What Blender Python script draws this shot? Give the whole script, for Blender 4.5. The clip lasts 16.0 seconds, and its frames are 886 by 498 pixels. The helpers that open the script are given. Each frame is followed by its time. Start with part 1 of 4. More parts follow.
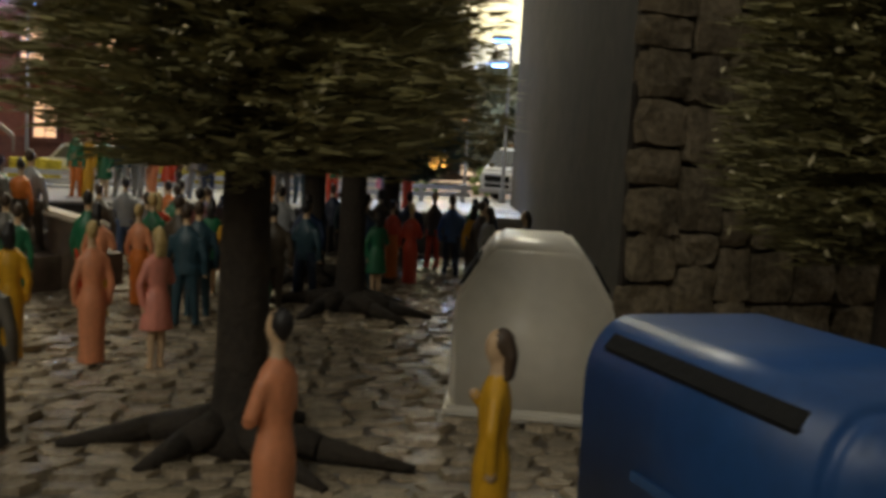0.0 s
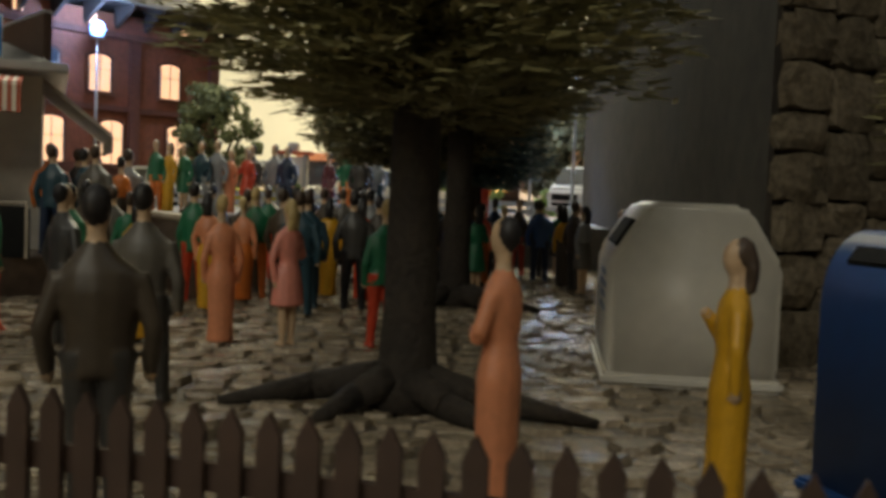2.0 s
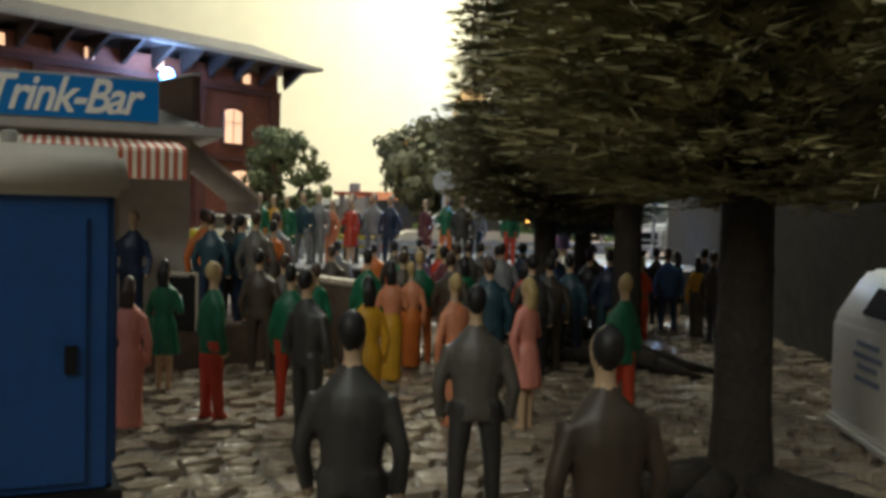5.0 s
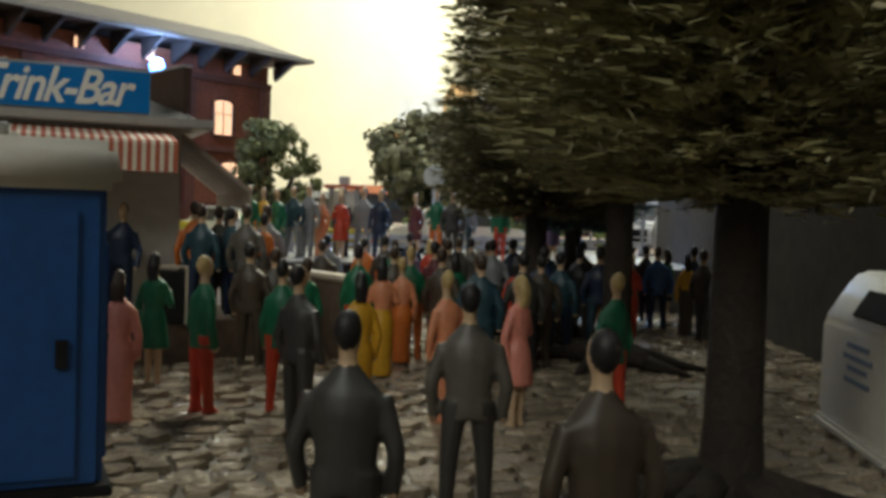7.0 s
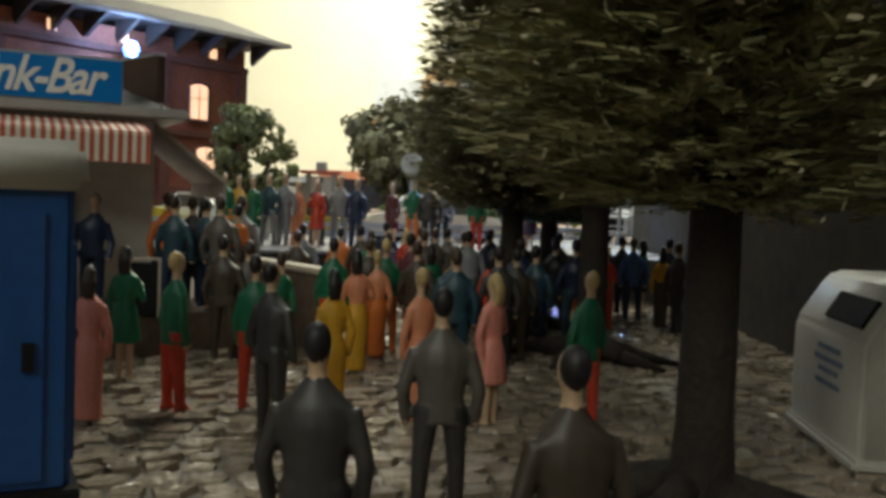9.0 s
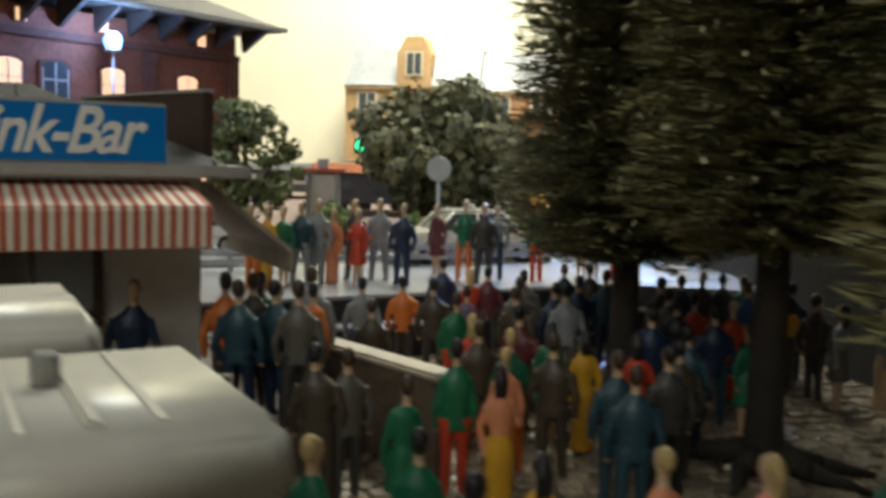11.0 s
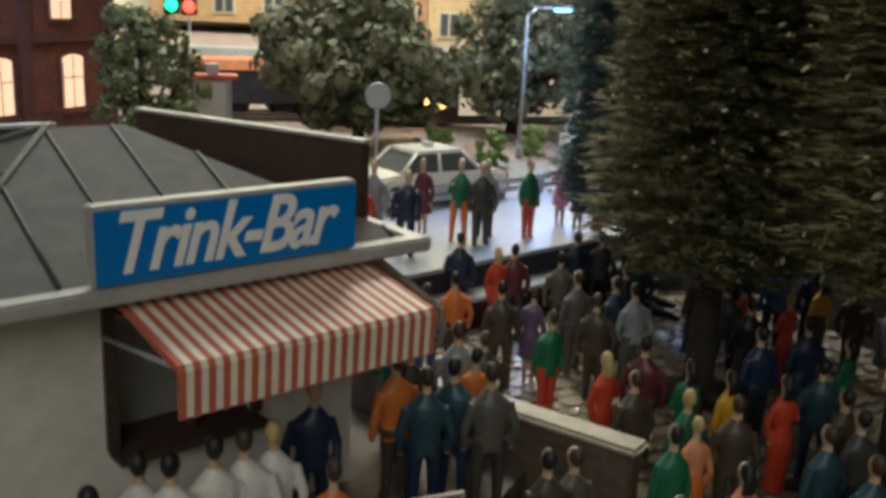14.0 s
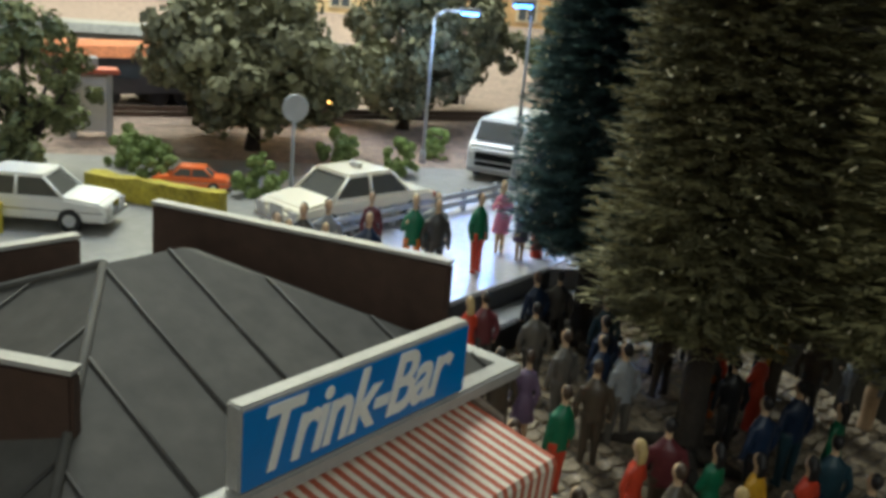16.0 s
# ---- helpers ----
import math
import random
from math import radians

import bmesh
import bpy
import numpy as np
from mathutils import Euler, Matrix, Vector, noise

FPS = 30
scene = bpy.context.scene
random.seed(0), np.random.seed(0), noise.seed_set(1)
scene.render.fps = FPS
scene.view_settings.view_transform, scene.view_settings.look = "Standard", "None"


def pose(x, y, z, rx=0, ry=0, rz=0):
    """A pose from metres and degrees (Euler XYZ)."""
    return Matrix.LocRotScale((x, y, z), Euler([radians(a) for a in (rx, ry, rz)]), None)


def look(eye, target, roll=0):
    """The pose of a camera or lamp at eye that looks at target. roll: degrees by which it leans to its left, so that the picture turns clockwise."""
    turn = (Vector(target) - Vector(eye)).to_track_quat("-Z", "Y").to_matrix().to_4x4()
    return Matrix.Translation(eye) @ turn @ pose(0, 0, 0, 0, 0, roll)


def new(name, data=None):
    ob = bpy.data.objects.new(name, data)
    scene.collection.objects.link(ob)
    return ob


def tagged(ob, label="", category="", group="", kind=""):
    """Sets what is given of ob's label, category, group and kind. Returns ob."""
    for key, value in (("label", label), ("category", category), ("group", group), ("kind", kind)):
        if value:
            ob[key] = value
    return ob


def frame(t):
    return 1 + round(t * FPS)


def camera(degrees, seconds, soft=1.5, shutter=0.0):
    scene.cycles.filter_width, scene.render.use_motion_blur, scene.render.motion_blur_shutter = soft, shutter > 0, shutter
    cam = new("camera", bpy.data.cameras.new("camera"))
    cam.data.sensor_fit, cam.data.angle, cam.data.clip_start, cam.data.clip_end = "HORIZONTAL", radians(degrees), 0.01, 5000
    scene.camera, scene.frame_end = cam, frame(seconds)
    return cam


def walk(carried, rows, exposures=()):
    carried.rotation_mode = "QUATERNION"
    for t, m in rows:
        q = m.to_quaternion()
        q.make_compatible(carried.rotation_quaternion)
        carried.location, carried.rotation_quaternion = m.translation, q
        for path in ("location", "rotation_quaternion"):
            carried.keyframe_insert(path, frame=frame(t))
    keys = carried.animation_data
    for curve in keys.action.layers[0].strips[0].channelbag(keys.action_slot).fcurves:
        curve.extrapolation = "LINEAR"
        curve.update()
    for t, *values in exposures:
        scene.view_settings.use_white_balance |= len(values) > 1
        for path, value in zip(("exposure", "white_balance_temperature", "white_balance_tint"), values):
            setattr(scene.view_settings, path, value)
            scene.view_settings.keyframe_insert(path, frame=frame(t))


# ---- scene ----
# A model railway layout at 1:87. All lengths below are centimetres; U turns them into metres.
U = 0.01
cam = camera(50, 16.0, soft=3.6, shutter=0.5)
PATH = [
    (0, (10.463, 1.296, 3.318), (9.996, 3.23, 3.11), 3.2),
    (0.5, (9.976, 0.989, 3.078), (9.49, 2.92, 2.893), 3.4),
    (1, (9.824, 1.445, 2.834), (9.326, 3.375, 2.665), 3.4),
    (1.5, (9.621, 1.145, 2.643), (9.106, 3.072, 2.504), 3.0),
    (2, (9.005, 1.28, 2.198), (8.467, 3.202, 2.08), 2.4),
    (2.5, (8.617, 1.19, 2.265), (8.069, 3.111, 2.165), 2.1),
    (3, (7.966, 1.173, 2.5), (7.41, 3.092, 2.413), 1.3),
    (3.5, (7.221, 1.061, 2.749), (6.663, 2.98, 2.674), 1.3),
    (4, (6.603, 0.889, 2.874), (6.051, 2.81, 2.808), 1.2),
    (4.5, (6.229, 0.76, 2.891), (5.685, 2.684, 2.829), 1.2),
    (5, (5.747, 0.842, 2.787), (5.208, 2.767, 2.721), 1.2),
    (7.5, (5.679, 0.852, 2.834), (5.168, 2.784, 2.751), 2.0),
    (8, (5.819, 0.821, 2.765), (5.313, 2.754, 2.676), 1.9),
    (10.5, (3.983, 2.533, 4.176), (3.601, 4.489, 4.004), 2.3),
    (11, (2.021, 4.285, 4.672), (1.649, 6.241, 4.477), 1.5),
    (11.5, (0.266, 4.592, 5.045), (-0.091, 6.547, 4.824), 2.1),
    (12, (-1.122, 5.11, 5.362), (-1.379, 7.078, 5.109), 2.5),
    (12.5, (-1.92, 5.226, 5.907), (-2.079, 7.2, 5.629), 2.9),
    (13, (-2.417, 5.413, 6.177), (-2.498, 7.383, 5.842), 2.5),
    (13.5, (-3.242, 5.397, 6.53), (-3.223, 7.345, 6.076), 3.2),
    (14, (-3.983, 5.657, 7.442), (-3.868, 7.587, 6.93), 2.7),
    (14.5, (-4.543, 6.062, 8.02), (-4.334, 7.978, 7.485), 2.7),
    (15, (-5.532, 6.55, 8.883), (-5.223, 8.447, 8.328), 3.2),
    (15.5, (-6.547, 6.85, 9.284), (-6.142, 8.725, 8.717), 4.2),
    (16, (-7.242, 7.492, 9.061), (-6.75, 9.341, 8.479), 5.4),
]


def cm(p):
    return Vector(p) * U


walk(cam, [(t, look(cm(eye), cm(aim), roll)) for t, eye, aim, roll in PATH],
     exposures=[(0.0, -0.08, 7100, 4), (2.5, 0.03, 6850, 2), (5.0, 0.06, 6250, 1), (11.0, 0.03, 6250, 1), (14.0, 0.03, 6150, 2), (16.0, 0.05, 5900, -3)])

# ---- light: a dim room, the layout's own lamps, an unseen lamp over the far end, added fills ----
world = bpy.data.worlds.new("room_light")
scene.world = world
world.use_nodes = True
bg = world.node_tree.nodes["Background"]
bg.inputs["Color"].default_value = (0.98, 0.99, 1.0, 1)
bg.inputs["Strength"].default_value = 0.27


def lamp(name, kind, at, watts, colour, size=0.1, aim=None):
    d = bpy.data.lights.new(name, kind)
    d.energy, d.color = watts, colour
    if kind == "AREA":
        d.shape, d.size = "DISK", size * U
    else:
        d.shadow_soft_size = size * U
    ob = new(name, d)
    ob.matrix_world = look(cm(at), cm(aim)) if aim else Matrix.Translation(cm(at))
    return ob


# ---- materials ----
def mat(name, colour, rough=0.6, metal=0.0, var=0.25, scale=300.0, bump=0.2, emit=0.0, emit_colour=None, fine=3.0, rnd=0.0, coat=0.0, spec=0.5):
    m = bpy.data.materials.new(name)
    m.use_nodes = True
    nt = m.node_tree
    b = nt.nodes["Principled BSDF"]
    b.inputs["Roughness"].default_value, b.inputs["Metallic"].default_value = rough, metal
    b.inputs["Coat Weight"].default_value = coat
    b.inputs["Specular IOR Level"].default_value = spec
    co = nt.nodes.new("ShaderNodeTexCoord")
    n1, n2 = nt.nodes.new("ShaderNodeTexNoise"), nt.nodes.new("ShaderNodeTexNoise")
    n1.inputs["Scale"].default_value, n1.inputs["Detail"].default_value = scale, 5
    n2.inputs["Scale"].default_value, n2.inputs["Detail"].default_value = scale * fine * 2, 4
    add = nt.nodes.new("ShaderNodeMath")
    add.operation = "ADD"
    ramp = nt.nodes.new("ShaderNodeMapRange")
    ramp.inputs["From Min"].default_value, ramp.inputs["From Max"].default_value = 0.7, 1.3
    ramp.inputs["To Min"].default_value, ramp.inputs["To Max"].default_value = 1 - var, 1 + var
    mul = nt.nodes.new("ShaderNodeVectorMath")
    mul.operation = "SCALE"
    mul.inputs[0].default_value = colour
    for n in (n1, n2):
        nt.links.new(co.outputs["Object"], n.inputs["Vector"])
    nt.links.new(n1.outputs["Fac"], add.inputs[0])
    nt.links.new(n2.outputs["Fac"], add.inputs[1])
    nt.links.new(add.outputs[0], ramp.inputs["Value"])
    if rnd:
        info, jit, both = nt.nodes.new("ShaderNodeObjectInfo"), nt.nodes.new("ShaderNodeMapRange"), nt.nodes.new("ShaderNodeMath")
        geo, mix = nt.nodes.new("ShaderNodeNewGeometry"), nt.nodes.new("ShaderNodeMath")
        mix.operation, both.operation = "ADD", "MULTIPLY"
        nt.links.new(info.outputs["Random"], mix.inputs[0])
        nt.links.new(geo.outputs["Random Per Island"], mix.inputs[1])
        jit.inputs["From Max"].default_value = 2.0
        jit.inputs["To Min"].default_value, jit.inputs["To Max"].default_value = 1 - rnd, 1 + rnd
        nt.links.new(mix.outputs[0], jit.inputs["Value"])
        nt.links.new(jit.outputs[0], both.inputs[0])
        nt.links.new(ramp.outputs[0], both.inputs[1])
        nt.links.new(both.outputs[0], mul.inputs["Scale"])
    else:
        nt.links.new(ramp.outputs[0], mul.inputs["Scale"])
    nt.links.new(mul.outputs[0], b.inputs["Base Color"])
    if bump:
        bp = nt.nodes.new("ShaderNodeBump")
        bp.inputs["Strength"].default_value, bp.inputs["Distance"].default_value = bump, 0.0004
        nt.links.new(n2.outputs["Fac"], bp.inputs["Height"])
        nt.links.new(bp.outputs[0], b.inputs["Normal"])
    if emit:
        b.inputs["Emission Color"].default_value = (*(emit_colour or colour), 1)
        b.inputs["Emission Strength"].default_value = emit
    return m


# ---- mesh helpers (centimetres) ----
def part(name, bm, material, parent=None, label=""):
    me = bpy.data.meshes.new(name)
    bmesh.ops.scale(bm, vec=(U, U, U), verts=bm.verts)
    bm.to_mesh(me)
    bm.free()
    for m in (material if isinstance(material, (list, tuple)) else [material]):
        me.materials.append(m)
    ob = new(name, me)
    ob.parent = parent
    return tagged(ob, label)


def thing(name, label, category, at=(0, 0, 0), turn=0, group="", kind=""):
    ob = new(name)
    ob.empty_display_size = 0.005
    ob.matrix_world = Matrix.Translation(cm(at)) @ Matrix.Rotation(radians(turn), 4, "Z")
    return tagged(ob, label, category, group, kind)


def box(bm, x0, x1, y0, y1, z0, z1, m=0, bevel=0.0, mtx=None):
    r = bmesh.ops.create_cube(bm, size=1)
    vs = r["verts"]
    bmesh.ops.scale(bm, vec=(x1 - x0, y1 - y0, z1 - z0), verts=vs)
    bmesh.ops.translate(bm, vec=((x0 + x1) / 2, (y0 + y1) / 2, (z0 + z1) / 2), verts=vs)
    fs = list({f for v in vs for f in v.link_faces})
    for f in fs:
        f.material_index = m
    if bevel:
        es = list({e for v in vs for e in v.link_edges})
        out = bmesh.ops.bevel(bm, geom=es, offset=bevel, segments=2, affect="EDGES")
        vs = list({v for f in out["faces"] for v in f.verts} | {v for v in vs if v.is_valid})
    if mtx:
        bmesh.ops.transform(bm, matrix=mtx, verts=vs)
    return bm


def boxes(*specs, bevel=0.0):
    bm = bmesh.new()
    for s in specs:
        box(bm, *s, bevel=bevel)
    return bm


def rings(bm, sections, seg=10, m=0, close=True):
    """A tube through sections (x, y, z, rx, ry)."""
    prev, made = None, []
    for x, y, z, rx, ry in sections:
        ring = [bm.verts.new((x + rx * math.cos(2 * math.pi * k / seg), y + ry * math.sin(2 * math.pi * k / seg), z)) for k in range(seg)]
        if prev:
            for k in range(seg):
                f = bm.faces.new((prev[k], prev[(k + 1) % seg], ring[(k + 1) % seg], ring[k]))
                f.material_index, f.smooth = m, True
                made.append(f)
        elif close:
            bm.faces.new(ring[::-1]).material_index = m
        prev = ring
    if close:
        bm.faces.new(prev).material_index = m
    return bm


def stick(bm, a, b, r0, r1, seg=6, m=0):
    a, b = Vector(a), Vector(b)
    d = (b - a).normalized()
    u = d.orthogonal().normalized()
    v = d.cross(u)
    ra = [bm.verts.new(a + (u * math.cos(2 * math.pi * k / seg) + v * math.sin(2 * math.pi * k / seg)) * r0) for k in range(seg)]
    rb = [bm.verts.new(b + (u * math.cos(2 * math.pi * k / seg) + v * math.sin(2 * math.pi * k / seg)) * r1) for k in range(seg)]
    for k in range(seg):
        f = bm.faces.new((ra[k], ra[(k + 1) % seg], rb[(k + 1) % seg], rb[k]))
        f.material_index, f.smooth = m, True
    bm.faces.new(ra[::-1]).material_index = m
    bm.faces.new(rb).material_index = m
    return bm


def prism(points, y0, y1, m=0, axis="y"):
    """A profile of (a, b) points pushed along an axis."""
    bm = bmesh.new()

    def v(a, b, c):
        return bm.verts.new((a, c, b) if axis == "y" else (c, a, b) if axis == "x" else (a, b, c))
    f0, f1 = [v(a, b, y0) for a, b in points], [v(a, b, y1) for a, b in points]
    n = len(points)
    bm.faces.new(f0)
    bm.faces.new(f1[::-1])
    for k in range(n):
        bm.faces.new((f0[k], f1[k], f1[(k + 1) % n], f0[(k + 1) % n]))
    bmesh.ops.recalc_face_normals(bm, faces=bm.faces)
    for f in bm.faces:
        f.material_index = m
    return bm

from mathutils.bvhtree import BVHTree

M = {
    "cobble": mat("cobble_stone", (0.235, 0.192, 0.136), 0.15, var=0.4, scale=150, bump=0.9, rnd=0.5),
    "mortar": mat("mortar", (0.09, 0.07, 0.05), 0.4, var=0.3, scale=120, bump=0.6),
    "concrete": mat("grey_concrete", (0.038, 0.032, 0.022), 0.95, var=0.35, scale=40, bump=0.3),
    "stone": mat("wall_stone", (0.17, 0.138, 0.096), 0.85, var=0.5, scale=160, bump=1.0, rnd=0.35, spec=0.2),
    "joint": mat("dark_joint", (0.035, 0.028, 0.022), 0.9, var=0.3, scale=150),
    "white_plastic": mat("white_plastic", (0.62, 0.59, 0.52), 0.35, var=0.06, scale=90, bump=0.05),
    "dark_plastic": mat("dark_plastic", (0.012, 0.012, 0.012), 0.85, var=0.2, spec=0.15),
    "blue_plastic": mat("blue_plastic", (0.012, 0.065, 0.22), 0.4, var=0.12, scale=120, bump=0.08),
    "worn_print": mat("worn_blue_print", (0.03, 0.095, 0.25), 0.5, var=0.3),
    "label_blue": mat("pale_blue_print", (0.22, 0.27, 0.36), 0.5, var=0.1),
    "sign_blue": mat("sign_blue", (0.0, 0.17, 0.52), 0.35, var=0.06, bump=0.03),
    "lettering": mat("white_lettering", (0.8, 0.8, 0.76), 0.5, var=0.05),
    "red_stripe": mat("red_stripe", (0.48, 0.12, 0.065), 0.7, var=0.12),
    "cream_stripe": mat("cream_stripe", (0.78, 0.70, 0.58), 0.7, var=0.08),
    "roof_felt": mat("grey_roofing", (0.074, 0.069, 0.06), 0.75, var=0.25, scale=60),
    "seam": mat("dark_seam", (0.048, 0.044, 0.04), 0.6),
    "gutter": mat("grey_gutter", (0.36, 0.35, 0.33), 0.4, var=0.1),
    "board": mat("brown_board", (0.06, 0.035, 0.025), 0.5, var=0.25, scale=80),
    "plaster": mat("pale_plaster", (0.66, 0.63, 0.56), 0.7, var=0.1, scale=60),
    "brown_wall": mat("brown_stone_wall", (0.115, 0.08, 0.056), 0.7, var=0.35, scale=80, bump=0.5),
    "coping": mat("pale_coping", (0.40, 0.34, 0.26), 0.6, var=0.2, scale=80),
    "brick": mat("red_brick", (0.235, 0.075, 0.04), 0.75, var=0.3, scale=60, bump=0.4),
    "brick_dark": mat("dark_brick", (0.13, 0.045, 0.03), 0.75, var=0.3, scale=60, bump=0.3),
    "slate": mat("dark_eaves", (0.05, 0.04, 0.035), 0.6, var=0.3, scale=60),
    "lit": mat("lit_window", (0.9, 0.62, 0.42), 0.5, var=0.1, emit=1.1, emit_colour=(1.0, 0.55, 0.32)),
    "frame_white": mat("window_frame_white", (0.6, 0.58, 0.54), 0.5),
    "glass_dark": mat("dark_window_glass", (0.06, 0.07, 0.08), 0.1, var=0.1, bump=0),
    "bark": mat("dark_bark", (0.028, 0.021, 0.015), 0.85, var=0.4, scale=200, bump=0.8),
    "needle": mat("conifer_needles", (0.225, 0.205, 0.092), 0.75, var=0.4, scale=60, bump=0.0, rnd=0.6),
    "needle_blue": mat("blue_conifer_needles", (0.075, 0.14, 0.135), 0.75, var=0.4, scale=60, bump=0.0, rnd=0.4),
    "leaf": mat("foliage_flock", (0.16, 0.175, 0.07), 0.85, var=0.4, scale=90, bump=0.0, rnd=0.45),
    "leaf_dark": mat("dark_foliage_flock", (0.145, 0.14, 0.075), 0.85, var=0.4, scale=90, bump=0.0, rnd=0.45),
    "grass": mat("grass_tuft", (0.19, 0.25, 0.08), 0.85, var=0.35, bump=0, rnd=0.35),
    "hedge": mat("yellow_green_hedge", (0.42, 0.34, 0.03), 0.85, var=0.4, scale=150, bump=0.6, rnd=0.3),
    "asphalt": mat("road_grey", (0.17, 0.165, 0.155), 0.55, var=0.2, scale=60),
    "platform": mat("pale_paving", (0.30, 0.30, 0.31), 0.3, var=0.15, scale=60),
    "black_edge": mat("black_step_front", (0.012, 0.012, 0.014), 0.4, var=0.2),
    "ballast": mat("pink_ballast", (0.22, 0.16, 0.13), 0.9, var=0.5, scale=260, bump=1.0),
    "soil": mat("brown_ground", (0.10, 0.085, 0.05), 0.9, var=0.5, scale=90, bump=0.8),
    "cream_car": mat("cream_car_paint", (0.78, 0.73, 0.60), 0.25, var=0.03, bump=0, coat=0.5),
    "white_car": mat("white_car_paint", (0.75, 0.75, 0.72), 0.25, var=0.03, bump=0, coat=0.5),
    "orange_car": mat("orange_car_paint", (0.75, 0.14, 0.03), 0.3, var=0.03, bump=0, coat=0.5),
    "car_glass": mat("car_glass", (0.10, 0.10, 0.09), 0.08, var=0.05, bump=0),
    "tyre": mat("black_tyre", (0.015, 0.015, 0.015), 0.7),
    "chrome": mat("chrome", (0.65, 0.65, 0.65), 0.2, metal=1.0, var=0.05, bump=0),
    "steel": mat("galvanised_steel", (0.42, 0.44, 0.48), 0.4, metal=0.4, var=0.1),
    "backdrop": mat("cream_backdrop", (0.80, 0.74, 0.56), 0.9, var=0.05, scale=5, bump=0.1),
    "ochre": mat("ochre_facade", (0.44, 0.28, 0.13), 0.8, var=0.2, scale=20),
    "terracotta": mat("terracotta_facade", (0.42, 0.22, 0.11), 0.8, var=0.2, scale=20),
    "sand": mat("sand_facade", (0.52, 0.38, 0.20), 0.8, var=0.2, scale=20),
    "tips": mat("pale_tips", (0.62, 0.56, 0.36), 0.7, var=0.2, bump=0, rnd=0.4),
    "house_trim": mat("house_trim", (0.50, 0.42, 0.29), 0.7, var=0.1),
    "tin": mat("grey_roof_tin", (0.30, 0.30, 0.30), 0.5, var=0.15, scale=30),
    "wagon": mat("dark_wagon", (0.045, 0.042, 0.045), 0.5, var=0.2),
    "wagon_red": mat("rust_load", (0.42, 0.13, 0.04), 0.8, var=0.4, scale=120),
    "grey_shed": mat("grey_shed", (0.38, 0.38, 0.36), 0.6, var=0.1),
    "green_light": mat("green_signal", (0.1, 0.8, 0.45), 0.5, emit=2.2, emit_colour=(0.02, 0.9, 0.32), bump=0),
    "red_light": mat("red_signal", (0.9, 0.1, 0.06), 0.5, emit=2.5, emit_colour=(1.0, 0.05, 0.03), bump=0),
    "blue_led": mat("blue_white_led", (0.8, 0.9, 1.0), 0.4, emit=6, emit_colour=(0.10, 0.30, 1.0), bump=0),
    "warm_bulb": mat("warm_bulb", (1, 0.7, 0.3), 0.5, emit=9, emit_colour=(1.0, 0.50, 0.13), bump=0),
}

# unseen lamp over the layout's far end, added fills, and the lamps standing on it
lamp("backdrop_lamp", "AREA", (-8, 84, 70), 14, (1.0, 0.95, 0.82), 40, (-6, 118, 18))
# unseen fill added behind the camera to brighten tree and kiosk fronts
lamp("room_lamp_behind", "AREA", (-10, -72, 50), 2.6, (1.0, 0.95, 0.88), 60, (0, 18, 2))
# unseen area light added high up to brighten the street and stage
lamp("lamp_over_street", "AREA", (-4, 45, 42), 1.05, (1.0, 0.96, 0.92), 16, (-4, 50, 0))
lamp("street_lamp_light", "POINT", (2.6, 43.2, 6.9), 0.07, (0.4, 0.58, 1.0), 0.4)
spot = lamp("street_lamp_light", "SPOT", (2.7, 39.2, 7.5), 0.60, (0.22, 0.40, 1.0), 0.4, (0.6, 31.0, 0))
spot.data.spot_size, spot.data.spot_blend = radians(66), 0.7
lamp("street_lamp_light", "POINT", (-16.3, 36.3, 8.9), 0.07, (0.3, 0.48, 1.0), 0.4)

# ---- ground: the lower square, the raised street, the slope behind ----
STREET = 1.3
bm = bmesh.new()
box(bm, -90, 90, -30, 30.5, -3, -0.06)
tagged(part("ground", bm, M["mortar"]), "dark mortar bed under the cobbled square", "ground", kind="structure")
bm = boxes((-90, 90, 30.5, 42.6, -3, STREET), bevel=0.0)
tagged(part("road", bm, M["asphalt"]), "grey asphalt street on the raised level", "road", kind="structure")
bm = prism([(42.6, -3), (42.6, STREET), (48, STREET + 0.1), (60, 1.6), (75, 1.9), (118, 3.0), (118, -3)], -130, 130, axis="x")
tagged(part("embankment", bm, M["ballast"]), "pinkish gravel slope behind the street", "ground", kind="structure")

# cream wall behind the layout and the plain room
bm = boxes((-200, 200, 118, 122, -20, 140))
tagged(part("backdrop", bm, M["backdrop"]), "cream painted wall behind the layout, brightly lit", "wall", kind="structure")
# room walls out of view, tone raised so they bounce light onto the layout
bm = boxes((-200, 200, -82, -80, -20, 140), (-202, -200, -80, 120, -20, 140), (200, 202, -80, 120, -20, 140))
tagged(part("wall_room", bm, mat("room_wall", (0.48, 0.43, 0.35), 0.9, scale=5)), "unseen plain room walls, pale to bounce light on the layout", "wall", kind="structure")

tagged(part("floor", boxes((-200, 200, -80, 118, -24, -20.5)), mat("room_floor", (0.20, 0.17, 0.13), 0.8, scale=8)), "dim brown room floor under the layout", "floor", kind="structure")

# ---- platform: pale paving with two black-fronted steps ----
PL = thing("platform", "pale raised stage paving with black step fronts", "platform", (-0.2, 28.9, 0), 38, kind="structure")
part("deck", boxes((-16, 7.5, 0.0, 6.2, 0.0, STREET + 0.02), bevel=0.03), M["platform"], PL)
part("step", boxes((-12, 6.5, -0.8, -0.01, 0, 0.72), bevel=0.03), M["platform"], PL)
part("step_front", boxes((-16, 7.5, -0.06, -0.003, 0.74, STREET - 0.06)), M["black_edge"], PL, "black step front")
